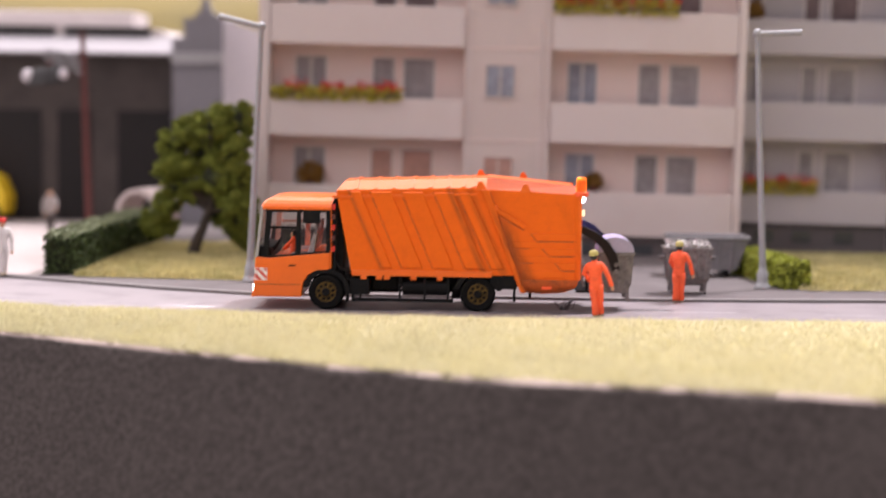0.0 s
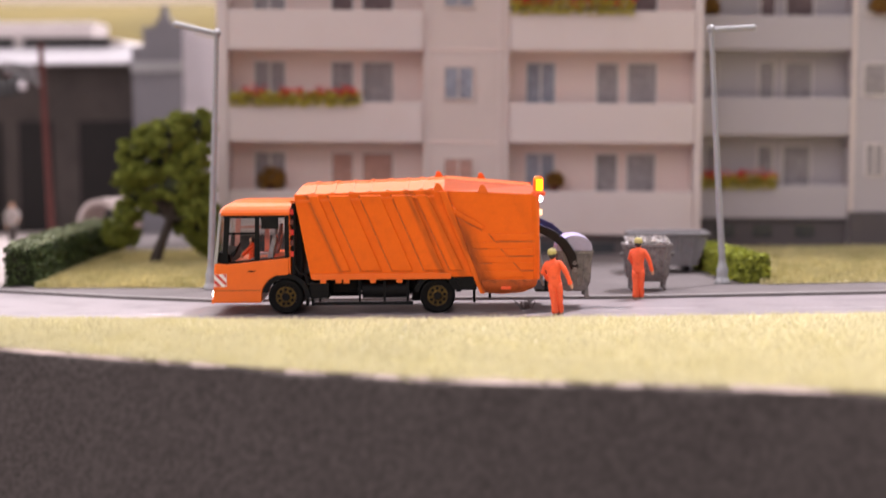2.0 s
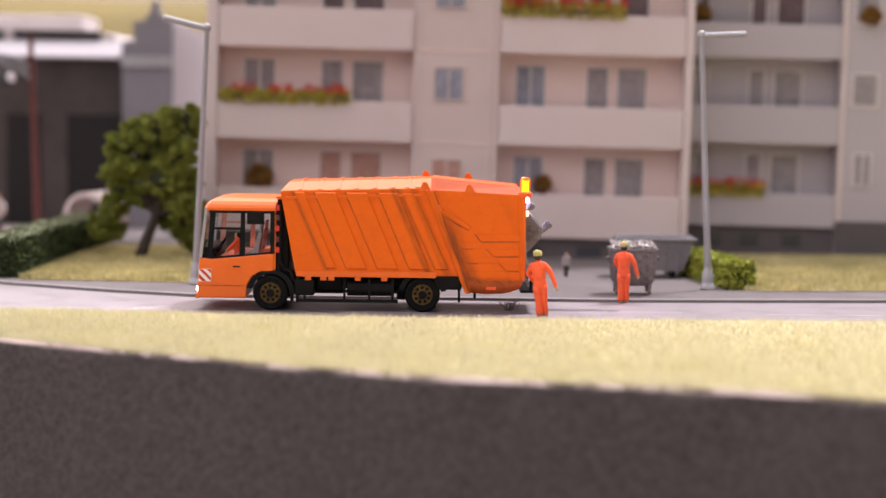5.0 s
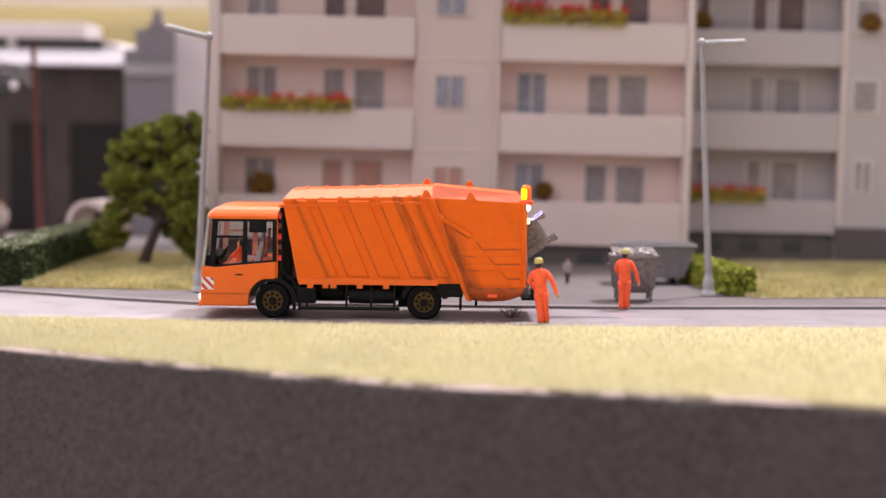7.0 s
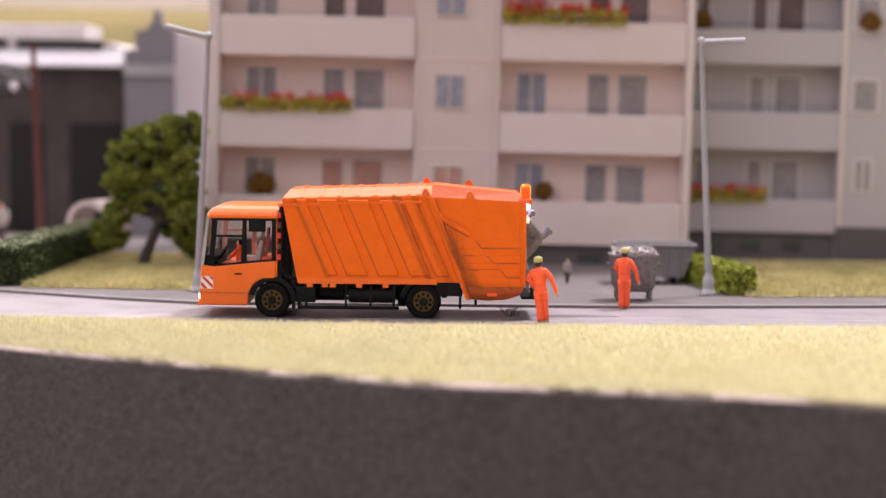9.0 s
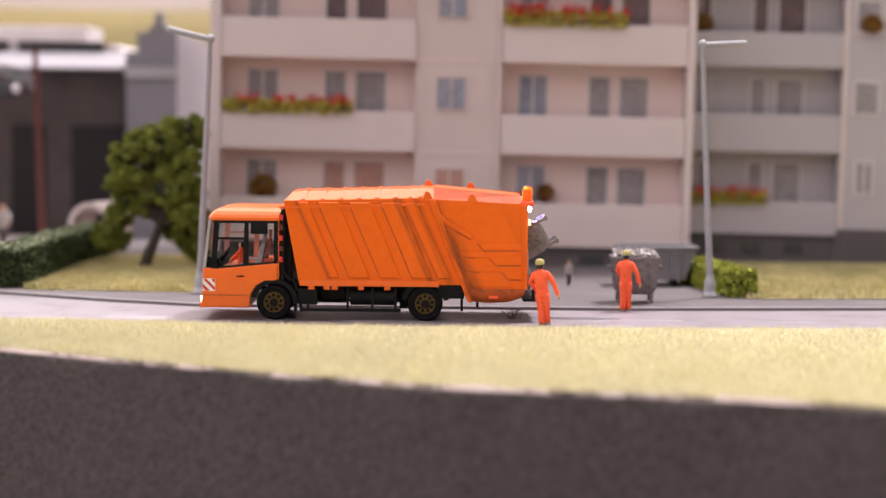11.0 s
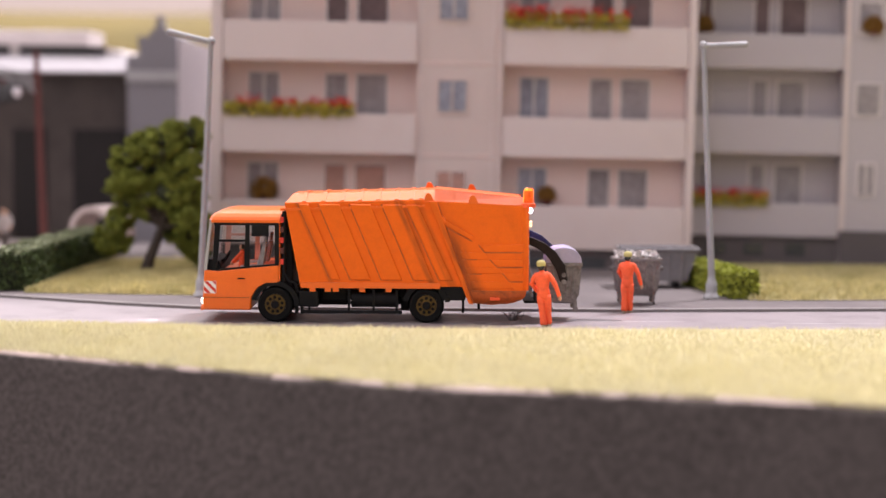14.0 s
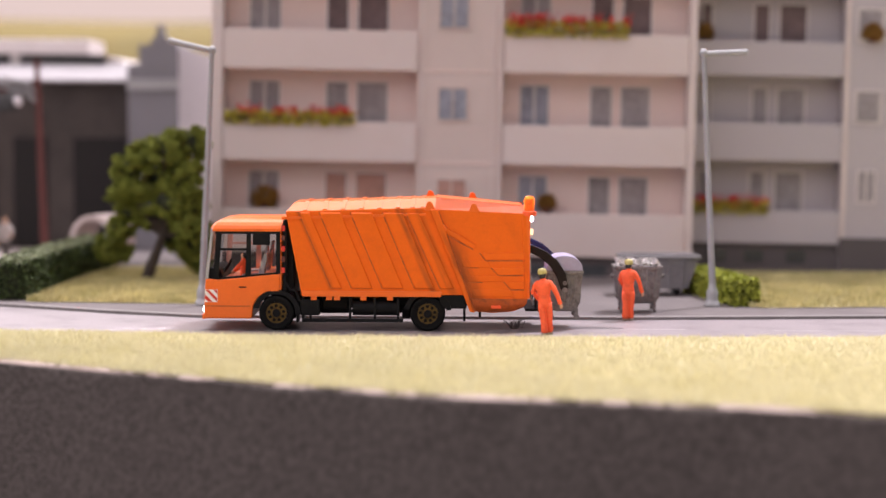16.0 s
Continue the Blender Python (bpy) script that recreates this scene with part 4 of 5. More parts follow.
    for y, s in ((NEAR - 0.25, 1), (FARSIDE + 0.25, -1)):
        bm = bmesh.new()
        rows = ((0.0, ((6.9, 10.0), (12, 10.0), (18, 10.0), (24.6, 10.0))), (0.35, ((7.5, 8.5), (12, 8.2), (18, 8.2), (24.5, 8.9))), (1.3, ((8.1, 7.0), (12.5, 6.6), (18.5, 6.7), (24.0, 7.9))), (3.4, ((8.8, 5.9), (13, 5.5), (19, 5.7), (23.2, 6.9))))
        grid = [[bm.verts.new((x, y + s * o, z)) for x, z in pts] for o, pts in rows]
        for p, q in zip(grid, grid[1:]):
            for i in range(3):
                bm.faces.new((p[i], p[i + 1], q[i + 1], q[i]))
        bmesh.ops.recalc_face_normals(bm, faces=bm.faces)
        part("rounded_skirt", bm, SMUDGED_SHADED, truck, "rounded lower edge, grimy and painted darker for shade", True)
    bm = bmesh.new()
    low = ((24.6, 9.5), (23.6, 7.2), (20.6, 6.0), (14, 5.4), (8.6, 5.9), (2.6, 20.5))
    for (xa, za), (xb, zb) in zip(low, low[1:]):
        prism(bm, ((xa, za), (xb, zb), (xb + 0.3, zb + 0.8), (xa - 0.3, za + 0.8)), NEAR + 3.0, FARSIDE - 3.0)
    part("hopper_floor", bm, SOOT_SHADE, truck)
    bm = bmesh.new()
    box(bm, 3, 5, NEAR + 1, FARSIDE - 1, 12, 36)
    part("hopper_back", bm, BLACK, truck)
    # relief of the tailgate side
    for y, s in ((NEAR - 0.25, 1), (FARSIDE + 0.25, -1)):
        for pts, proud in ((((-5.0, 37.1), (-2.7, 37.0), (8.7, 5.9), (7.2, 6.1)), 0.85),
                           (((-1.9, 30.9), (-0.9, 32.0), (8.9, 26.4), (8.1, 25.2)), 0.55),
                           (((10.2, 24.0), (23.7, 24.1), (23.7, 21.9), (12.1, 21.8)), 0.3),
                           (((13.8, 19.4), (23.7, 19.7), (23.7, 17.4), (15.9, 17.3)), 0.3),
                           (((17.6, 15.3), (23.8, 15.3), (23.8, 13.0), (19.7, 13.0)), 0.3),
                           (((4.4, 21.6), (11.9, 21.6), (13.6, 19.6), (5.1, 19.6)), 0.24),
                           (((6.0, 17.1), (15.7, 17.1), (17.4, 15.3), (6.6, 15.2)), 0.24),
                           (((7.6, 12.8), (19.5, 12.8), (20.9, 10.7), (8.2, 10.7)), 0.24),
                           (((22.6, 34.8), (23.0, 34.8), (23.9, 10.2), (23.5, 10.2)), 0.2)):
            bm = bmesh.new()
            prism(bm, pts, y - proud * s, y + 0.2 * s, 0.14, 1)
            part("pressed_rib", bm, GRIMY_SHADED, tail)
        bm = bmesh.new()
        rod(bm, (-1.2, y - 0.75 * s, 31.3), (-1.2, y, 31.3), 1.15, 1.3, 14)
        part("ram_pin", bm, ORANGE, tail)
        # dark strips paint the shade under the ribs and ram and beside the flange
        for pts in (((12.0, 21.75), (23.7, 21.85), (23.7, 21.45), (12.1, 21.4)), ((15.9, 17.25), (23.7, 17.35), (23.7, 17.0), (16.0, 16.95)),
                    ((19.6, 12.95), (23.8, 12.95), (23.8, 12.6), (19.7, 12.6)), ((9.8, 24.0), (10.15, 24.0), (12.05, 21.6), (11.7, 21.6)),
                    ((13.4, 19.4), (13.75, 19.4), (15.85, 17.1), (15.5, 17.1)), ((17.2, 15.3), (17.55, 15.3), (19.65, 12.8), (19.3, 12.8)),
                    ((5.0, 19.55), (9.6, 19.55), (9.6, 19.3), (5.1, 19.3)), ((6.6, 15.15), (11.0, 15.15), (11.0, 14.9), (6.7, 14.9)),
                    ((-1.6, 30.3), (8.1, 25.15), (8.0, 24.8), (-1.5, 29.9)), ((-2.6, 36.6), (-2.25, 36.6), (9.0, 6.2), (8.75, 6.0))):
            bm = bmesh.new()
            prism(bm, pts, y - 0.05 * s, y + 0.2 * s)
            part("edge_shade", bm, SOOT_SHADE, tail)
        for x in (-5.4, 8.0):
            bm = bmesh.new()
            z = (37.2 if x < 0 else 36.6) + (0 if s > 0 else 2.3)
            prism(bm, ((x - 1.4, z - 0.4), (x + 2.2, z - 0.6), (x + 0.9, z + 2.0), (x + 0.2, z + 2.4), (x - 0.5, z + 2.2)), min(y, y + 1.0 * s), max(y, y + 1.0 * s), 0.2)
            part("lifting_lug", bm, ORANGE, truck)
    bm = bmesh.new()
    box(bm, 13.6, 16.6, NEAR - 0.2, NEAR + 1.2, 7.0, 8.0, 0.2)
    part("reflector", bm, SUIT, truck)
    for y in (NEAR + 0.2, FARSIDE - 1.8):
        bm = bmesh.new()
        box(bm, 23.9, 25.3, y - 0.4, y + 1.6, 10, 36.0, 0.3)
        part("corner_post", bm, ORANGE, truck)
    # beacon and rear lamps
    for y in (NEAR + 1.2,):
        bm = bmesh.new()
        lathe(bm, ((2.2, 35.3), (2.2, 36.5), (1.5, 36.7)), 16, c=(25.0, y, 0))
        part("beacon_base", bm, SUIT, truck)
        bm = bmesh.new()
        lathe(bm, ((1.5, 36.7), (1.55, 39.6), (1.4, 40.7), (0.9, 41.2), (0.02, 41.3)), 20, c=(25.0, y, 0))
        lathe(bm, ((1.42, 36.75), (1.46, 39.5), (1.3, 40.5), (0.02, 40.9)), 20, c=(25.0, y, 0))
        d = part("beacon_dome", bm, AMBER, truck, "translucent orange beacon dome", True)
        d.visible_shadow = False
        bm = bmesh.new()
        ball(bm, (25.5, y, 34.3), (0.9, 0.9, 0.9))
        part("work_light", bm, LED, truck, "lit cold white work light")
        bm = bmesh.new()
        box(bm, 25.1, 26.2, y - 0.6, y + 0.6, 29.4, 31.2, 0.25)
        part("tail_light", bm, WARM_LED, truck, "lit warm rear light")
    bm = bmesh.new()
    lathe(bm, ((1.2, 36.8), (1.2, 40.2)), 20)
    rotor = part("beacon_rotor", bm, DRUM, truck, "turning lamp inside the beacon")
    rotor.matrix_local = at(25.0, NEAR + 1.2, 0)
    bm = bmesh.new()
    a = np.linspace(math.radians(-90 - 56), math.radians(-90 + 56), 13)
    v0 = [bm.verts.new((1.27 * math.cos(t), 1.27 * math.sin(t), 36.85)) for t in a]
    v1 = [bm.verts.new((1.27 * math.cos(t), 1.27 * math.sin(t), 40.2)) for t in a]
    for i in range(12):
        bm.faces.new((v0[i], v0[i + 1], v1[i + 1], v1[i]))
    part("lamp_strip", bm, FLASH, rotor, "bright yellow lit strip")
    # rear step and rail below the hopper
    bm = bmesh.new()
    box(bm, 24, 29.5, NEAR + 0.8, FARSIDE - 0.8, 6.2, 7.0, 0.15)
    box(bm, 29.0, 30.4, NEAR + 0.8, NEAR + 1.6, 6.4, 7.2)
    for y in (NEAR + 1.4, FARSIDE - 2.2):
        box(bm, 26.8, 27.6, y, y + 0.8, 6.6, 12.5)
        box(bm, 24.4, 27.5, y, y + 0.8, 11.8, 12.6)
    part("rear_step", bm, BLACK, truck)
    bm = bmesh.new()
    pipe(bm, ((25.4, NEAR + 2.4, 17), (26.4, NEAR + 2.2, 14), (25.6, NEAR + 2.4, 10.5), (26.6, NEAR + 2.4, 8)), 0.4)
    rod(bm, (25.3, NEAR + 1.6, 22), (25.6, NEAR + 1.6, 12), 0.35)
    part("hydraulic_hose", bm, STEEL, truck)
    # lift arms, hinged low in the hopper
    arms = []
    for y, material in ((3.2, ARM_DARK), (19.4, ARM_BLUE)):
        bm = bmesh.new()
        up = 1.2 if material is ARM_BLUE else 0
        path = [(-6.0, 14.8 + up), (-2.0, 14.6 + up), (1.5, 13.8 + up), (5.0, 12.2 + up), (8.2, 9.6 + up * 0.7), (10.6, 6.0 + up * 0.4), (11.8, 1.6)]
        wid = [2.2, 2.4, 2.5, 2.7, 2.9, 3.0, 2.2]
        upper, lower = [], []
        for i, ((x, z), w) in enumerate(zip(path, wid)):
            (xa, za), (xb, zb) = path[max(i - 1, 0)], path[min(i + 1, len(path) - 1)]
            k = math.hypot(xb - xa, zb - za)
            nx, nz = -(zb - za) / k * w / 2, (xb - xa) / k * w / 2
            upper.append((x + nx, z + nz))
            lower.append((x - nx, z - nz))
        prism(bm, upper + lower[::-1], y - 0.6, y + 0.6, 0.2, 1)
        arm = part("lift_arm", bm, material, truck, "curved dark lifting arm" if material is ARM_DARK else "curved dark blue lifting arm")
        arm.matrix_local = at(24.5, 0, 11.0)
        bm = bmesh.new()
        rod(bm, (11.8, y - 0.8, 1.4), (11.8, y + 0.8, 1.4), 0.8, 0.8, 12)
        part("hook_pin", bm, BIN_GREY, arm)
        arms.append(arm)
    return truck, rotor, arms


TRUCK, ROTOR, ARMS = build_truck()

# the lamps of the truck's own lights
for y in (MID,):
    lamp = new("rear_work_lamp", bpy.data.lights.new("rear_work_lamp", "POINT"))
    lamp.data.energy, lamp.data.color, lamp.data.shadow_soft_size = 0.013, (0.52, 0.46, 1.0), 0.002
    lamp.matrix_world = at(28.0, y, 34.5)
head = new("headlamp_beam", bpy.data.lights.new("headlamp_beam", "SPOT"))
head.data.energy, head.data.color, head.data.spot_size, head.data.spot_blend, head.data.shadow_soft_size = 0.05, (1.0, 0.94, 0.98), radians(62), 0.9, 0.003
head.matrix_world = look((-0.0755, 0.0, 0.0075), (-0.12, -0.004, 0.0))


# ---- bins ----
def build_bin(m, label, open_lid=False):
    """A four-legged refuse container; the origin lies on the ground below its middle."""
    b = thing("refuse_bin", m, label, "bin", "refuse bins")
    lo, hi = (3.9, 6.2), (5.3, 7.6)
    z0, z1 = 3.0, 15.0
    bm = bmesh.new()
    levels = ((2.6, 2.4, 5.6), (3.2, 3.9, 6.1), (5.0, 4.6, 6.5), (9.0, 5.0, 7.0), (z1, *hi), (z1, hi[0] * 0.9, hi[1] * 0.92), (4.0, 3.6, 5.6))
    rows = [[bm.verts.new((sx * x, sy * y, z)) for sx, sy in ((-1, -1), (1, -1), (1, 1), (-1, 1))] for z, x, y in levels]
    for p, q in zip(rows, rows[1:]):
        for i in range(4):
            bm.faces.new((p[i], p[(i + 1) % 4], q[(i + 1) % 4], q[i]))
    bm.faces.new(rows[0][::-1])
    bm.faces.new(rows[-1])
    part("tub", bm, BIN_GREY, b)
    bm = bmesh.new()
    for sy in (-1, 1):
        box(bm, -hi[0] - 0.4, hi[0] + 0.4, sy * hi[1] - 0.5, sy * hi[1] + 0.5, z1 - 0.7, z1 + 0.3, 0.15)
    for sx in (-1, 1):
        box(bm, sx * hi[0] - 0.5, sx * hi[0] + 0.5, -hi[1], hi[1], z1 - 0.7, z1 + 0.3, 0.15)
    part("rim", bm, BIN_GREY, b)
    for sy in (-1, 1):
        for x in (-3.2, -1.1, 1.1, 3.2):
            bm = bmesh.new()
            v = [bm.verts.new((x * k + d, sy * (yy + o), z)) for z, k, yy in ((4.2, 0.8, 6.45), (13.6, 1.1, 7.4)) for d, o in ((-0.4, 0), (0.4, 0), (0.3, 0.45), (-0.3, 0.45))]
            for f in ((0, 1, 5, 4), (1, 2, 6, 5), (2, 3, 7, 6), (3, 0, 4, 7), (0, 3, 2, 1), (4, 5, 6, 7)):
                bm.faces.new([v[i] for i in f])
            bmesh.ops.recalc_face_normals(bm, faces=bm.faces)
            part("stiffening_rib", bm, BIN_GREY, b)
        bm = bmesh.new()
        rod(bm, (0, sy * 7.2, 11.6), (0, sy * 9.0, 11.6), 0.8, 0.7)
        part("trunnion", bm, BIN_GREY, b)
    for sy in (-1, 1):
        for k in range(5):
            bm = bmesh.new()
            z = 5.0 + 1.7 * k
            w = 3.6 + 0.28 * k
            box(bm, -w, w, sy * (6.35 + 0.2 * k) - 0.25, sy * (6.35 + 0.2 * k) + 0.25, z, z + 0.35)
            part("pressed_band", bm, BIN_GREY, b)
    for sx in (-1, 1):
        for y in (-5.0, -2.5, 0, 2.5, 5.0):
            bm = bmesh.new()
            v0, v1 = (sx * 4.6, y, 5.0), (sx * 5.2, y * 1.15, 14)
            rod(bm, v0, v1, 0.45, 0.45, 6)
            part("stiffening_rib", bm, BIN_GREY, b)
        for sy in (-1, 1):
            bm = bmesh.new()
            x, y = sx * 3.9, sy * 5.4
            box(bm, x - 0.5, x + 0.5, y - 0.5, y + 0.5, 1.0, 3.6, 0.1)
            rod(bm, (x, y - 0.45, 0.85), (x, y + 0.45, 0.85), 0.85, n=12)
            part("castor", bm, BIN_GREY, b)
    if not open_lid:
        bm = bmesh.new()
        n = 14
        arc = [(-hi[0] * math.cos(math.pi * i / n) * 1.04, z1 + 0.3 + 4.6 * math.sin(math.pi * i / n) ** 0.8) for i in range(n + 1)]
        prism(bm, arc, -hi[1] - 0.2, hi[1] + 0.2, 0.2)
        part("lid", bm, LID, b, "domed pale grey lid", False)
    else:
        rng = np.random.default_rng(8)
        c = np.stack([rng.uniform(-5, 5, 420), rng.uniform(-6.8, 6.8, 420), rng.uniform(14.2, 17.2, 420)], 1)
        scatter("rubbish", leaves(rng, c, 1.0), RUBBISH, b, "heap of pale paper rubbish")
    return b


LIFTED = build_bin(at(38.1, MID, 2.8), "ribbed grey refuse bin with domed lid, held by the truck's lift")
build_bin(at(63.8, 51.0, 0.95, 0, 0, 90), "full grey refuse bin heaped with paper rubbish", True)


def build_skip():
    s = thing("skip_container", at(79, 112, 0.8), "large grey open metal skip beside the bins", "skip")
    bm = bmesh.new()
    A = [(-12, -6.5), (9.5, -6.5), (9.5, 6.5), (-12, 6.5)]
    B = [(-15, -7.5), (13.6, -7.5), (13.6, 7.5), (-15, 7.5)]
    C = [(x * 0.96, y * 0.93) for x, y in B]
    D = [(x * 0.95, y * 0.9) for x, y in A]
    rows = [[bm.verts.new((x, y, z)) for x, y in q] for q, z in ((A, 2.4), (B, 14.0), (C, 14.0), (D, 3.2))]
    for p, q in zip(rows, rows[1:]):
        for i in range(4):
            bm.faces.new((p[i], p[(i + 1) % 4], q[(i + 1) % 4], q[i]))
    bm.faces.new(rows[0][::-1])
    bm.faces.new(rows[3])
    part("tub", bm, SKIP_GREY, s)
    bm = bmesh.new()
    pipe(bm, ((-15.2, -7.7, 14), (13.8, -7.7, 14), (13.8, 7.7, 14), (-15.2, 7.7, 14), (-15.2, -7.7, 14)), 0.7, 8)
    part("rim", bm, SKIP_GREY, s)
    for x in (-9, -3, 3, 8):
        bm = bmesh.new()
        rod(bm, (x * 0.9, -6.7, 1.2), (x, -7.6, 13.6), 0.5, 0.5, 6)
        part("stiffening_rib", bm, SKIP_GREY, s)
    for x in (-8, 6):
        bm = bmesh.new()
        box(bm, x - 1, x + 1, -5, 5, 0, 2.5)
        part("skid", bm, BLACK, s)


build_skip()


# ---- street lamps ----
def street_lamp(m, label, lean, arm):
    """A tapered grey mast with a foot and one long tubular luminaire; lean and arm in millimetres."""
    s = thing("street_lamp", m, label, "street lamp", "street lamps")
    bm = bmesh.new()
    lathe(bm, ((2.7, 0), (2.7, 0.9), (2.2, 1.3), (1.9, 2.6), (2.0, 5.0), (1.5, 5.8), (1.25, 7.5)), 16)
    part("foot", bm, LAMP_GREY, s, smooth=True)
    bm = bmesh.new()
    rod(bm, (0, 0, 6.5), (lean * 0.5, 0, 45), 1.2, 1.0, 14)
    rod(bm, (lean * 0.5, 0, 45), (lean, 0, 86.5), 1.0, 0.8, 14)
    part("mast", bm, LAMP_GREY, s, smooth=True)
    bm = bmesh.new()
    ball(bm, (lean, 0, 86.6), (1.5, 1.3, 1.6))
    part("joint", bm, LAMP_GREY, s, smooth=True)
    bm = bmesh.new()
    (dx, dz) = arm
    rod(bm, (lean - dx * 0.04, 0, 86.4 - dz * 0.04), (lean + dx, 0, 86.4 + dz), 0.95, 1.05, 12)
    ball(bm, (lean + dx, 0, 86.4 + dz), (1.2, 1.15, 1.15))
    part("luminaire", bm, LAMP_GREY, s, smooth=True)


street_lamp(at(-83.4, 62.5, 0.9), "tall grey street lamp with a slanting tubular arm", 3.6, (-13.8, 3.2))
street_lamp(at(91.6, 67.5, 0.9), "tall grey street lamp with a level tubular arm", -4.2, (14.2, 0.6))


# ---- figurines: plain painted shapes ----
def loft(bm, rings, n=14, index=0):
    """A closed skin through level oval rings (x, y, z, half width, half depth)."""
    rows = [[bm.verts.new((x + a * math.cos(2 * math.pi * k / n), y + b * math.sin(2 * math.pi * k / n), z)) for k in range(n)] for x, y, z, a, b in rings]
    fs = [bm.faces.new((p[k], p[(k + 1) % n], q[(k + 1) % n], q[k])) for p, q in zip(rows, rows[1:]) for k in range(n)]
    fs += [bm.faces.new(rows[0][::-1]), bm.faces.new(rows[-1])]
    for f in fs:
        f.material_index = index


def figurine(m, label, top, legs, cap, arms=((-3.0, 0.6, 8.6), (3.4, -0.4, 8.4)), h=20.0, stride=1.2, bend=(0.7, 0.7)):
    """A small painted standing figure in one mesh; arms are the places of the lower arm ends, bend how far the elbows stand out."""
    bm = bmesh.new()
    k = h / 20.0
    for i, sx in enumerate((-1, 1)):
        y = sx * stride
        loft(bm, ((sx * 0.7, y * 0.9, 0.7, 1.0, 1.15), (sx * 0.75, y * 0.9, 1.4, 1.18, 1.25), (sx * 0.8, y * 0.6 - 0.1, 3.4, 1.1, 1.2), (sx * 0.85, y * 0.4 - 0.3, 5.4, 1.22, 1.3),
                  (sx * 1.0, y * 0.15, 8.0, 1.4, 1.5), (sx * 1.0, 0, 9.6, 1.35, 1.45)), 12, 1)
        loft(bm, ((sx * 0.75, y * 0.9 - 0.6, 0.0, 0.95, 1.7), (sx * 0.75, y * 0.9 - 0.6, 0.5, 0.95, 1.65), (sx * 0.75, y * 0.9 - 0.3, 1.0, 0.7, 1.0)), 12, 4)
        sh, end = Vector((sx * 2.25, 0.1, 15.3)), Vector(arms[i])
        elbow = sh.lerp(end, 0.5) + Vector((sx * bend[i], 0.2, 0.2))
        way = [sh + Vector((-sx * 0.9, 0, 0.35)), sh, sh.lerp(elbow, 0.5) + Vector((sx * 0.15, 0, 0.1)), elbow, elbow.lerp(end, 0.5), end]
        pipe(bm, way, 1.02, 10, 0, 0.68)
        ball(bm, sh, (0.98, 1.0, 0.95), 0)
        ball(bm, elbow, 0.84, 0)
        ball(bm, end + (end - elbow).normalized() * 0.7, (0.55, 0.6, 0.8), 3)
    loft(bm, ((0, 0, 8.3, 1.9, 1.5), (0, 0, 9.4, 2.3, 1.75), (0, 0, 10.8, 2.15, 1.6), (0, 0.05, 11.6, 1.95, 1.5), (0, 0.1, 12.6, 2.2, 1.6), (0, 0.2, 14.2, 2.6, 1.75),
              (0, 0.2, 15.3, 2.6, 1.6), (0, 0.1, 16.1, 1.9, 1.25), (0, 0, 16.6, 1.0, 0.95), (0, -0.1, 17.2, 0.75, 0.8)), 18, 0)
    loft(bm, ((0, 0, 11.35, 2.02, 1.56), (0, 0, 11.6, 2.06, 1.6), (0, 0, 11.85, 2.04, 1.58)), 18, 0)
    ball(bm, (0, -0.25, 17.8), (1.12, 1.25, 1.4), 3)
    ball(bm, (0, 0.25, 18.0), (1.2, 1.2, 1.25), 5)
    if cap:
        lathe(bm, ((1.45, 18.3), (1.55, 18.6), (1.48, 19.3), (1.2, 19.85), (0.4, 20.05)), 16, index=2)
        ball(bm, (0, -1.3, 18.5), (1.05, 1.0, 0.2), 2)
    for v in bm.verts:
        v.co = v.co * k
        v.co += 0.12 * k * noise.noise_vector(v.co * 0.9)
        v.co.x *= 0.9
        v.co.y *= 0.85
    f = part("figurine", bm, [top, legs, cap or HAIR, SKIN, SHOE, HAIR], None, "", True)
    f.matrix_world = m
    return tagged(f, label, "figurine", "figurines")


figurine(at(30.4, -9.8, 0, 0, 5.5, 168), "painted model figurine in orange overalls and yellow cap", SUIT, SUIT, CAP, ((-5.3, 0.4, 8.9), (2.3, -2.0, 10.6)), bend=(0.5, 1.5))
figurine(at(58.6, 29.5, 0, 0, 0, 160), "painted model figurine in orange overalls by the bins", SUIT, SUIT, CAP, ((-4.8, -1.2, 9.2), (2.2, -2.4, 10.8)), 19.8, bend=(0.5, 1.1))
figurine(at(-62.4, 4.0, 9.4, 0, -6, -90), "seated orange figurine in the truck's cab", SUIT, SUIT, None, ((-2.4, -4.6, 11.5), (2.4, -4.6, 11.5)), 14.2, 0.4)
figurine(at(-171, 72, 0.9, 0, 0, 30), "painted model figurine in white with red cap", CLOTH_WHITE, CLOTH_WHITE, RED)
figurine(at(-201.0, 255, 0.8, 0, 0, 20), "grey painted model figurine before the shed", CLOTH_GREY, SHED, None, ((-3.0, -1.6, 9), (2.6, -3.0, 11.5)))
figurine(at(45.6, 103, 0.8, 0, 0, 10), "small pale child figurine by the house", CLOTH_GREY, HAIR, None, ((-2.6, 0.6, 8.6), (2.6, -0.4, 8.4)), 9.5)


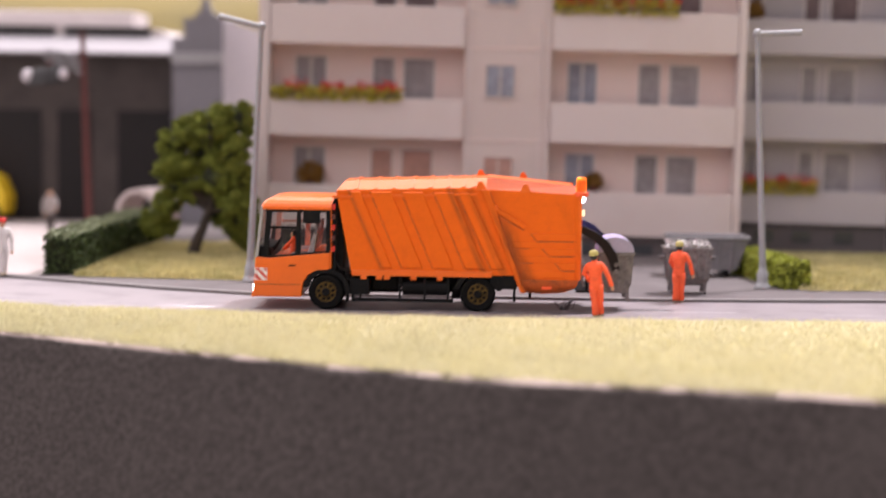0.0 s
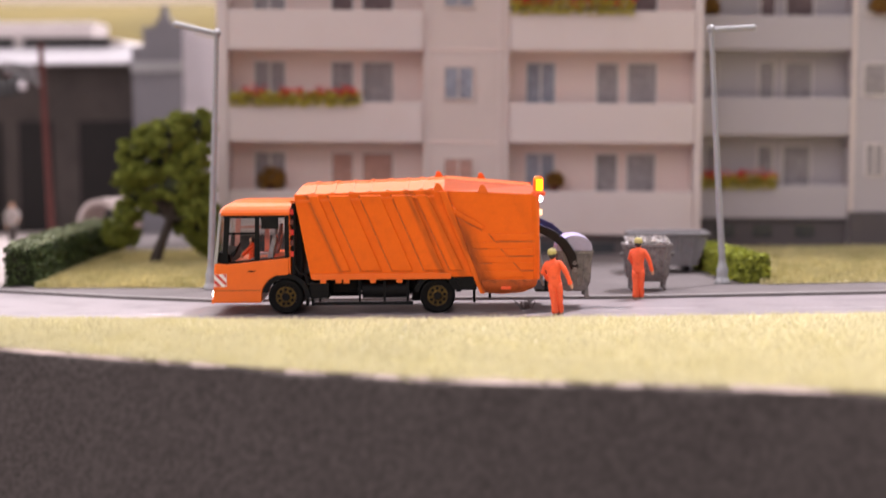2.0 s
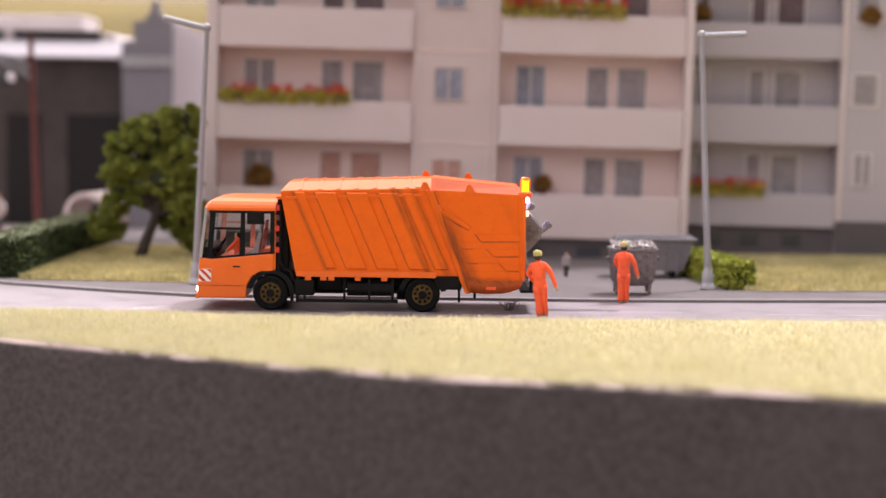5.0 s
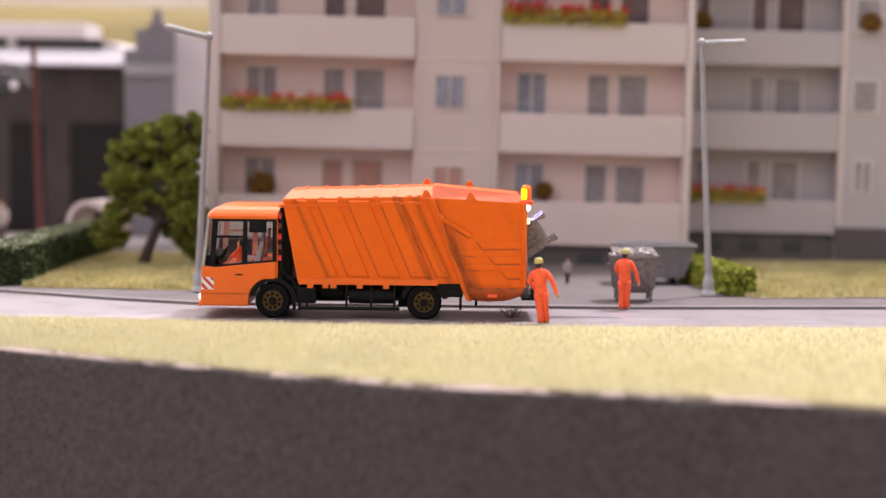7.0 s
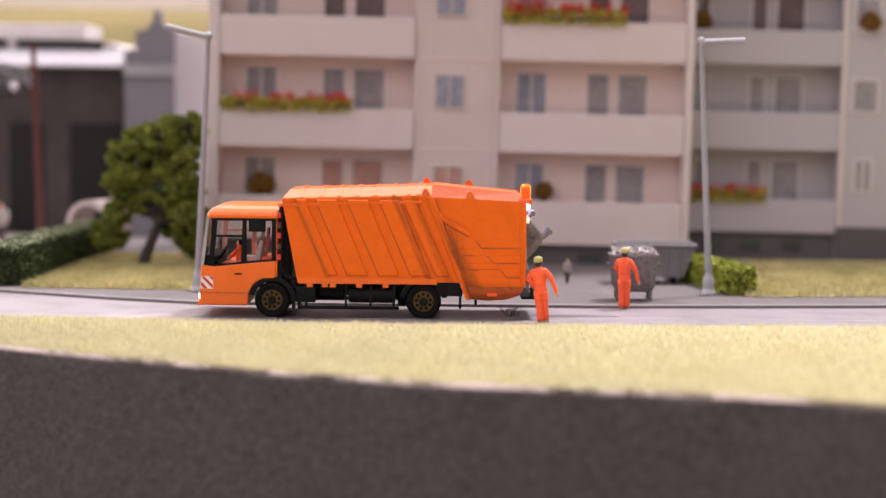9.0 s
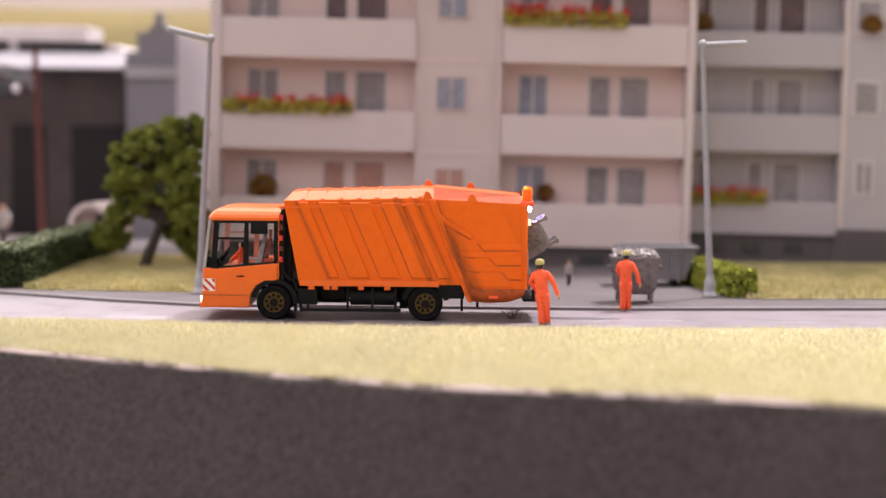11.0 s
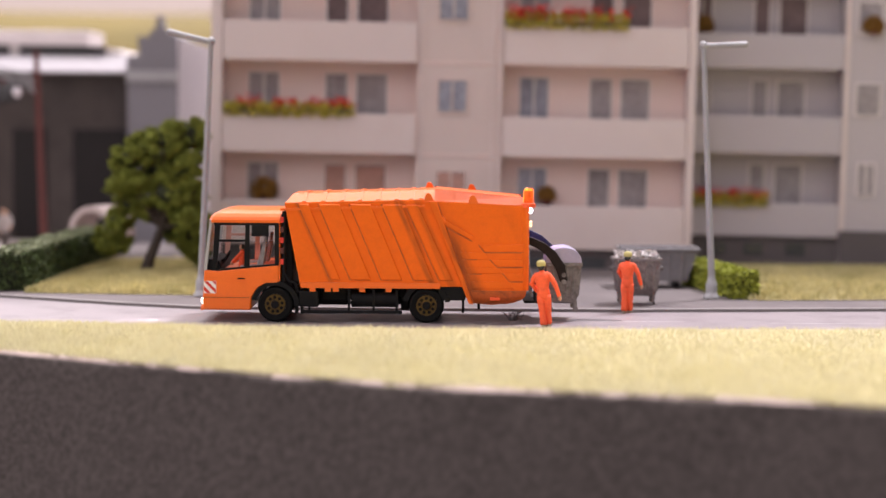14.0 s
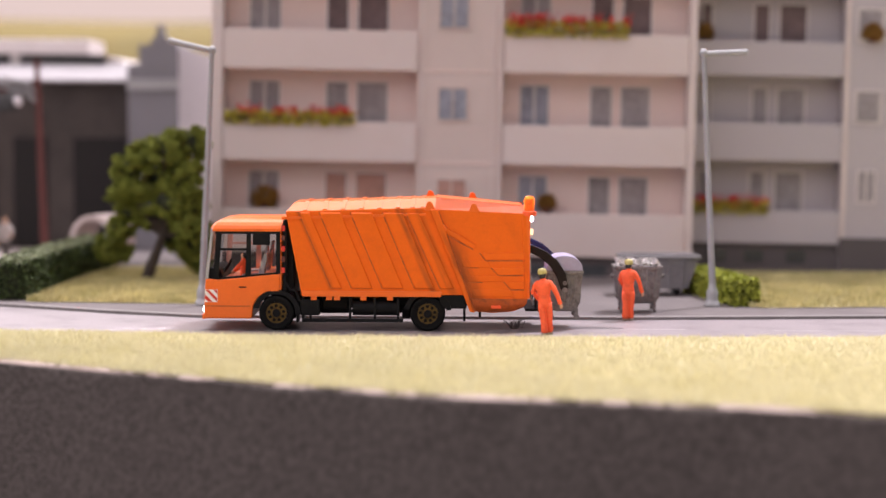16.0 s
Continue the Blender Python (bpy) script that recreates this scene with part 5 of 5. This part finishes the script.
# ---- trees and hedges ----
def tree(m, seed, trunk, clumps, leaf, n_leaf, label):
    """A bent trunk with limbs to every clump of a ragged crown."""
    rng = np.random.default_rng(seed)
    t = thing("tree", m, label, "tree")
    bm = bmesh.new()
    pipe(bm, trunk, 2.6, 10, 0, 1.5)
    fork = Vector(trunk[-1])
    for c, r in clumps:
        c = Vector(c)
        if c.z < fork.z + 2:
            continue
        mid = fork.lerp(c, 0.5) + Vector((0, 0, -1.5))
        pipe(bm, (fork - Vector((0, 0, 1)), mid, c), 1.2, 6, 0, 0.35)
    part("trunk", bm, BARK, t, smooth=True)
    # added dark lumps block light and stand for shade between the leaves
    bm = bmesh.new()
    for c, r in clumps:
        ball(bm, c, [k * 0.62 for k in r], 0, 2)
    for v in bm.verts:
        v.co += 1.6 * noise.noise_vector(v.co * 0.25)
    part("crown_shade_core", bm, DARK_CORE, t, "dark core added to deepen the shade inside the crown", True)
    pts = []
    total = sum(max(r) ** 2 for _, r in clumps)
    for c, r in clumps:
        subs = rng.normal(size=(30, 3))
        subs = np.array(c) + subs / np.linalg.norm(subs, axis=1)[:, None] * np.array(r) * rng.uniform(0.45, 1.05, (30, 1))
        k = int(n_leaf * max(r) ** 2 / total)
        pick = subs[rng.integers(0, 30, k)]
        d = rng.normal(size=(k, 3))
        d /= np.linalg.norm(d, axis=1)[:, None]
        pts.append(pick + d * np.array(r) * 0.27 * rng.uniform(0.2, 1.3, (k, 1)))
    scatter("crown", leaves(rng, np.concatenate(pts), leaf), LEAF, t)


tree(at(-113.5, 152, 0.8), 31, ((-5.0, 0, 0), (-3.2, 0, 6), (-0.6, 0, 12), (1.8, 0, 19)),
     [((-12, -2, 44), (7, 6, 5)), ((-8, 2, 48), (8, 7, 6)), ((3, -3, 53), (8, 8, 6.5)), ((10.5, 2, 54), (8.5, 7, 7)), ((-11, -4, 36), (9, 7, 5)),
      ((1, 3, 42), (9, 8, 7)), ((10.5, -2, 41), (8, 8, 7)), ((-11, 2, 28), (6.5, 6, 5)), ((5, -3, 31), (9, 8, 7)), ((12.5, 2, 30), (7, 7, 7)), ((-4, 4, 24), (7, 6, 4.5)),
      ((12, -2, 21), (8, 8, 6)), ((14, 3, 16), (6, 6, 7)), ((-17, 6, 20), (6, 6, 6)), ((-20, 8, 12), (7, 6, 6)), ((13, 8, 11), (8, 6, 7)), ((12, 9, 26), (6, 6, 8)), ((16, 10, 9), (5, 6, 6)), ((4, 10, 16), (6, 5, 5))], 0.62, 150000,
     "bushy olive-green tree with a leaning bare trunk on the lawn")


def hedge(name, pts, width, height, seed, leaf_mat, top_mat, label, n, leaf=0.75):
    """A clipped hedge along (x, y) places: a solid dark core and a coat of small leaves."""
    rng = np.random.default_rng(seed)
    h = thing(name, at(0, 0, 0.8), label, "hedge")
    P = np.array(pts, float)
    seg = np.linalg.norm(np.diff(P, axis=0), axis=1)
    L = seg.sum()

    def place(s):
        cum = np.concatenate([[0], np.cumsum(seg)])
        q = np.stack([np.interp(s, cum, P[:, 0]), np.interp(s, cum, P[:, 1])], 1)
        e = np.stack([np.interp(s + 1, cum, P[:, 0]) - np.interp(s - 1, cum, P[:, 0]), np.interp(s + 1, cum, P[:, 1]) - np.interp(s - 1, cum, P[:, 1])], 1)
        e /= np.linalg.norm(e, axis=1)[:, None]
        return q, np.stack([e[:, 1], -e[:, 0]], 1)

    s = np.linspace(0.5, L - 0.5, 14)
    q, o = place(s)
    bm = bmesh.new()
    rings = []
    for a, b in zip(q, o):
        w, z = width / 2 - 1.3, height - 1.4
        rings.append([bm.verts.new((a[0] + b[0] * x, a[1] + b[1] * x, y)) for x, y in ((-w, 0), (-w * 1.02, z * 0.8), (-w * 0.7, z), (w * 0.7, z), (w * 1.02, z * 0.8), (w, 0))])
    for a, b in zip(rings, rings[1:]):
        for i in range(5):
            bm.faces.new((a[i], a[i + 1], b[i + 1], b[i]))
    bm.faces.new(rings[0])
    bm.faces.new(rings[-1][::-1])
    part("dark_core", bm, DARK_CORE, h)
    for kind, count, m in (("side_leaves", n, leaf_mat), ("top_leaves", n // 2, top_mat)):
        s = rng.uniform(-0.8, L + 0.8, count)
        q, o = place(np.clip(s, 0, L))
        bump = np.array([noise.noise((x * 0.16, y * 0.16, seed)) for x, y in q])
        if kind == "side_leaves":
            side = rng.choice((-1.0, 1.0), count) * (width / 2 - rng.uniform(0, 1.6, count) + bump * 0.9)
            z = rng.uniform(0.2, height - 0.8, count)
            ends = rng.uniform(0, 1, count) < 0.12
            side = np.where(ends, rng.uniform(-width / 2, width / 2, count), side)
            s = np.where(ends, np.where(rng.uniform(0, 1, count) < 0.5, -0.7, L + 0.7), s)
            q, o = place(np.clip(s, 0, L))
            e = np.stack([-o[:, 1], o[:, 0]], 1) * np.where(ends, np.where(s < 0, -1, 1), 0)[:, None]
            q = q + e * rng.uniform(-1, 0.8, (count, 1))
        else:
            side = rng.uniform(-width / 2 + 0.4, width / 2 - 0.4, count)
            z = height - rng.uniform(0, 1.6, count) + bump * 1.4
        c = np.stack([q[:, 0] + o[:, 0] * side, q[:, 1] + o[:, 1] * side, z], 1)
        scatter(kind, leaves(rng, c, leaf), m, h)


# paler top leaves paint the light that falls on this hedge
hedge("hedge", ((-152, 77), (-152.5, 120), (-151, 160), (-148, 205)), 12, 14.6, 41, HEDGE, HEDGE_LIT_TOP, "clipped dark green hedge beside the lawn, top coloured paler as lit", 9000)
hedge("shrub_hedge", ((103, 68), (99, 92), (94, 122)), 10, 9.4, 42, SHRUB, SHRUB, "low yellow-green shrub hedge beside the lamp", 7000, 0.9)


# ---- yard behind: shed, grey house, mast, pipe, yellow machine ----
def build_shed():
    s = thing("shed", at(0, 330, 0), "dark sooty goods shed with a pale flat roof", "shed")
    bm = bmesh.new()
    box(bm, -420, -157.5, 0, 90, -2, 84)
    part("wall", bm, SHED, s)
    for i in range(30):
        bm = bmesh.new()
        x = -300 + 4.7 * i
        box(bm, x, x + 0.9, -0.5, 0.02, 50, 84)
        part("board_strip", bm, SHED, s)
    # near-black sheets stand for the shade inside the open doorways
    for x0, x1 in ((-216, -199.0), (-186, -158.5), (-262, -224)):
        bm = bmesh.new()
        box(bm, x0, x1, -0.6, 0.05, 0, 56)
        part("doorway", bm, DOORWAY_SHADE, s, "near-black sheet for the shaded inside of a doorway")
    bm = bmesh.new()
    v = [[bm.verts.new((x, y, z)) for y, z in ((-7, 83.6), (-7, 84.6), (8, 93.0), (92, 93.0), (92, 83.6))] for x in (-424, -158.2)]
    for i in range(5):
        bm.faces.new((v[0][i], v[1][i], v[1][(i + 1) % 5], v[0][(i + 1) % 5]))
    bm.faces.new(v[0])
    bm.faces.new(v[1][::-1])
    bmesh.ops.recalc_face_normals(bm, faces=bm.faces)
    part("roof_edge", bm, EAVE_WHITE, s, "bright white sloping eave")
    bm = bmesh.new()
    prism(bm, ((-424, 93), (-160, 93), (-168, 96.5), (-186, 98.4), (-424, 101)), 8, 80)
    part("roof", bm, SHED_ROOF, s)
    for x0, x1 in ((-300, -219), (-214, -171)):
        bm = bmesh.new()
        box(bm, x0, x1, 6.8, 8.3, 93.1, 97.4)
        part("skylight", bm, SKYLIGHT, s)
    bm = bmesh.new()
    box(bm, -400, -182, 20, 60, 98, 106, 1.0)
    part("roof_monitor", bm, SHED_ROOF, s)


build_shed()


def build_grey_house():
    g = thing("grey_house", at(0, 322, 0), "grey rendered house with a stepped gable", "house")
    bm = bmesh.new()
    prism(bm, ((-157.3, -2), (-132.5, -2), (-132.5, 101.5), (-138.2, 104.6), (-146.0, 104.6), (-146.0, 101.8), (-151.8, 101.8), (-151.8, 92.4), (-157.3, 92.4)), 0, 60)
    part("gable_wall", bm, GREY_HOUSE, g)
    bm = bmesh.new()
    prism(bm, ((-144.2, 104.6), (-138.4, 104.6), (-139.8, 108.5), (-140.0, 111.6), (-142.6, 111.6), (-142.8, 108.5)), 0, 8)
    part("gable_top", bm, GREY_HOUSE, g)
    # the paler material paints the light on this side of the grey house
    bm = bmesh.new()
    v = [bm.verts.new(p) for p in ((-132.4, 0.5, -2), (-112, 60, -2), (-112, 60, 96), (-132.4, 0.5, 101))]
    f = bm.faces.new(v)
    bmesh.ops.solidify(bm, geom=[f], thickness=3)
    part("side_wall", bm, PALE_HOUSE, g, "side wall coloured much paler to look sunlit")
    for z in (52, 77.8):
        bm = bmesh.new()
        box(bm, -157.5, -132.4, -0.6, 0.02, z, z + 1.2)
        part("cornice", bm, GREY_HOUSE, g)
    bm = bmesh.new()
    box(bm, -157.6, -132.2, -1.4, -0.6, 79.5, 85.0, 0.3)
    part("cornice", bm, LAMP_GREY, g, "pale moulded band")


build_grey_house()

mast = thing("floodlight_mast", at(-188.3, 277, 0.7), "rust-red mast with two floodlights on a bracket", "mast")
bm = bmesh.new()
rod(bm, (0, 0, 0), (-2.8, 0, 92), 1.65, 1.15, 10)
part("pole", bm, RUST, mast, smooth=True)
bm = bmesh.new()
for z in (77, 72.5):
    pipe(bm, ((-2.3, 0, z - 1), (-9, -1, z + 4.5), (-20, -2, z + 7)), 0.55, 6)
for k in range(5):
    rod(bm, (-5 - 3 * k, -0.6, 75 + 1.1 * k), (-6 - 3 * k, -0.8, 80 + 0.8 * k), 0.35)
part("bracket", bm, LAMP_GREY, mast, "thin grey lattice bracket")
for x, z, k in ((-15.6, 72.0, 1.1), (-21.5, 71.0, 1.35)):
    bm = bmesh.new()
    lathe(bm, ((1.6 * k, 4.6), (3.0 * k, 2.0), (4.4 * k, -3.0), (4.6 * k, -3.6), (3.8 * k, -3.4)), 18, c=(x, -3, z))
    hood = part("floodlight", bm, HAIR, mast, "black floodlight hood")
    out = -1 if x < -18 else 1
    bm = bmesh.new()
    ball(bm, (x + out * 4.4 * k, -4.5, z + 0.4), (2.0 * k, 1.6, 2.3 * k))
    part("reflector", bm, PALE_HOUSE, hood, "white reflector", True)
bm = bmesh.new()
box(bm, -18.2, -16.4, -4.2, -2.4, 76.4, 78.6, 0.3)
part("junction_box", bm, RUST, mast, "small rust-red junction box")

bm = bmesh.new()
n = 28
outer = [(11.5 * math.cos(2 * math.pi * i / n), 11.5 * math.sin(2 * math.pi * i / n)) for i in range(n)]
a0 = [[bm.verts.new((x * k, y, z * k)) for x, z in outer] for k, y in ((1, -8), (1, 8), (0.8, 8), (0.8, -8))]
for p, q in zip(a0, a0[1:] + a0[:1]):
    for i in range(n):
        bm.faces.new((p[i], p[(i + 1) % n], q[(i + 1) % n], q[i]))
conc = part("concrete_pipe", bm, PIPE)
conc.matrix_world = at(-150, 222, 12.2, 0, 0, -24)
tagged(conc, "pale concrete pipe lying in the yard", "pipe")

car = thing("yellow_machine", at(-252.5, 318, 0.8), "yellow rounded work machine with a red signal light", "vehicle")
bm = bmesh.new()
prism(bm, ((-16, 4), (15, 4), (16, 12), (12, 22), (4, 26), (-16, 26)), -9, 9, 1.2, 3)
part("body", bm, YELLOW, car)
bm = bmesh.new()
prism(bm, ((-10, 13), (8, 13), (5, 22), (-10, 22)), -9.3, -9.0)
part("window", bm, PANE, car)
for x in (-10, 9):
    for y in (-7.5, 7.5):
        bm = bmesh.new()
        lathe(bm, ((2, -1.6), (4.6, -1.5), (5, -0.8), (5, 0.8), (4.6, 1.5), (2, 1.6)), 20, "Y", (x, y, 5.0))
        part("wheel", bm, RUBBER, car)
bm = bmesh.new()
ball(bm, (3, -4, 27.4), 1.6)
part("signal_light", bm, RED_LED, car, "lit red signal light", True)


# ---- small things on the road ----
rng = np.random.default_rng(77)
bm = bmesh.new()
for i in range(34):
    a, lean, tall = rng.uniform(0, 2 * math.pi), rng.uniform(0.5, 4.6), rng.uniform(0.9, 4.6)
    root = Vector((rng.normal(0, 0.7), rng.normal(0, 0.5), 0))
    tip = root + Vector((lean * math.cos(a), 0.6 * lean * math.sin(a), tall))
    mid = root.lerp(tip, 0.5) + Vector((rng.normal(0, 0.4), 0, 0.5 * tall * 0.4))
    pipe(bm, (root, mid, tip), 0.09, 4, 0, 0.04)
    for _ in range(2):
        pipe(bm, (mid, mid.lerp(tip, 0.6) + Vector(rng.normal(0, 0.7, 3))), 0.06, 4, 0, 0.03)
bmesh.ops.scale(bm, vec=(0.85, 0.85, 0.8), verts=bm.verts)
weed = part("weed_tuft", bm, PLINTH)
weed.matrix_world = at(21.0, 5.0, 0.0)
tagged(weed, "small dark withered twiggy weed on the road", "weed")
for cx, cy, w, d, seed in ((12, -2.5, 17, 3.0, 1), (-46, -3.5, 16, 2.6, 6), (-26, 7, 34, 8.5, 2), (40, 8, 15, 3.0, 3), (-64, -2, 10, 2.4, 4)):
    bm = bmesh.new()
    n = 40
    ring = []
    for i in range(n):
        a = 2 * math.pi * i / n
        k = 1 + 0.35 * noise.noise((2 * math.cos(a), 2 * math.sin(a), seed * 3.1)) + 0.2 * noise.noise((6 * math.cos(a), 6 * math.sin(a), seed))
        ring.append(bm.verts.new((cx + w * k * math.cos(a), cy + d * k * math.sin(a), 0.03)))
    bm.faces.new(ring)
    tagged(part("oil_stain", bm, STAIN), "irregular dark oily stain on the road", "stain", "road stains", "structure")


# ---- moving things ----
FOOT = ((0, 40.2, 2.8), (12, 42.0, 6.6), (25, 42.9, 12.0), (50, 42.0, 19.5), (75, 39.0, 25.0), (100, 35.2, 29.5), (121, 31.0, 32.0), (133, 28.2, 32.4))
TILT = ((0, 0), (2.0, 0), (2.1, 3), (2.2, 7), (2.3, 13), (2.4, 17), (2.5, 21), (2.6, 25), (2.7, 32), (2.8, 38), (2.9, 46), (3.0, 54), (3.1, 66),
        (3.2, 75), (3.3, 85), (3.4, 100), (3.5, 118), (3.6, 133), (3.8, 133), (6.6, 133), (6.7, 131), (6.8, 126), (6.9, 120), (7.0, 120), (7.2, 119), (7.3, 121),
        (7.4, 126), (7.5, 130), (7.6, 133), (7.8, 133), (10.7, 133), (10.9, 128), (11.1, 104), (11.3, 72), (11.4, 58), (11.5, 50), (11.6, 41), (11.7, 33), (11.8, 25),
        (11.9, 18), (12.0, 12), (12.1, 6), (12.2, 2), (12.3, 0), (16.0, 0))


def bin_pose(tilt):
    """The lifted bin: its outer foot runs along the lift's curve while the bin tips over."""
    a = [f[0] for f in FOOT]
    x, z = np.interp(tilt, a, [f[1] for f in FOOT]), np.interp(tilt, a, [f[2] for f in FOOT])
    r = radians(tilt)
    return at(x - 3.9 * math.cos(r), MID, z - 3.9 * math.sin(r), 0, -tilt, 0)


def arm_turn(tilt):
    """The angle at which a lift arm points at its pin on the bin."""
    pin = bin_pose(tilt) @ Vector((-0.0015, 0, 0.0081))
    return math.degrees(math.atan2(pin.z - 0.011, pin.x - 0.0245))


def motions():
    walk(LIFTED, [(t, bin_pose(a)) for t, a in TILT])
    for arm in ARMS:
        walk(arm, [(t, at(24.5, 0, 11.0, 0, -arm_turn(a), 0)) for t, a in TILT])
    turns = [(0.0, 180.0)]
    for k in range(31):
        c = 0.403 + 0.513 * k
        for dt, a in ((-0.125, -180), (-0.09, -104), (-0.055, -22), (0.055, 22), (0.09, 104), (0.125, 180)):
            if 0.05 < c + dt < 15.95:
                turns.append((c + dt, 360 * (k + 1) + a))
    turns.append((16.0, turns[-1][1]))
    walk(ROTOR, [(t, at(25.0, NEAR + 1.2, 0, 0, 0, a)) for t, a in turns])


motions()
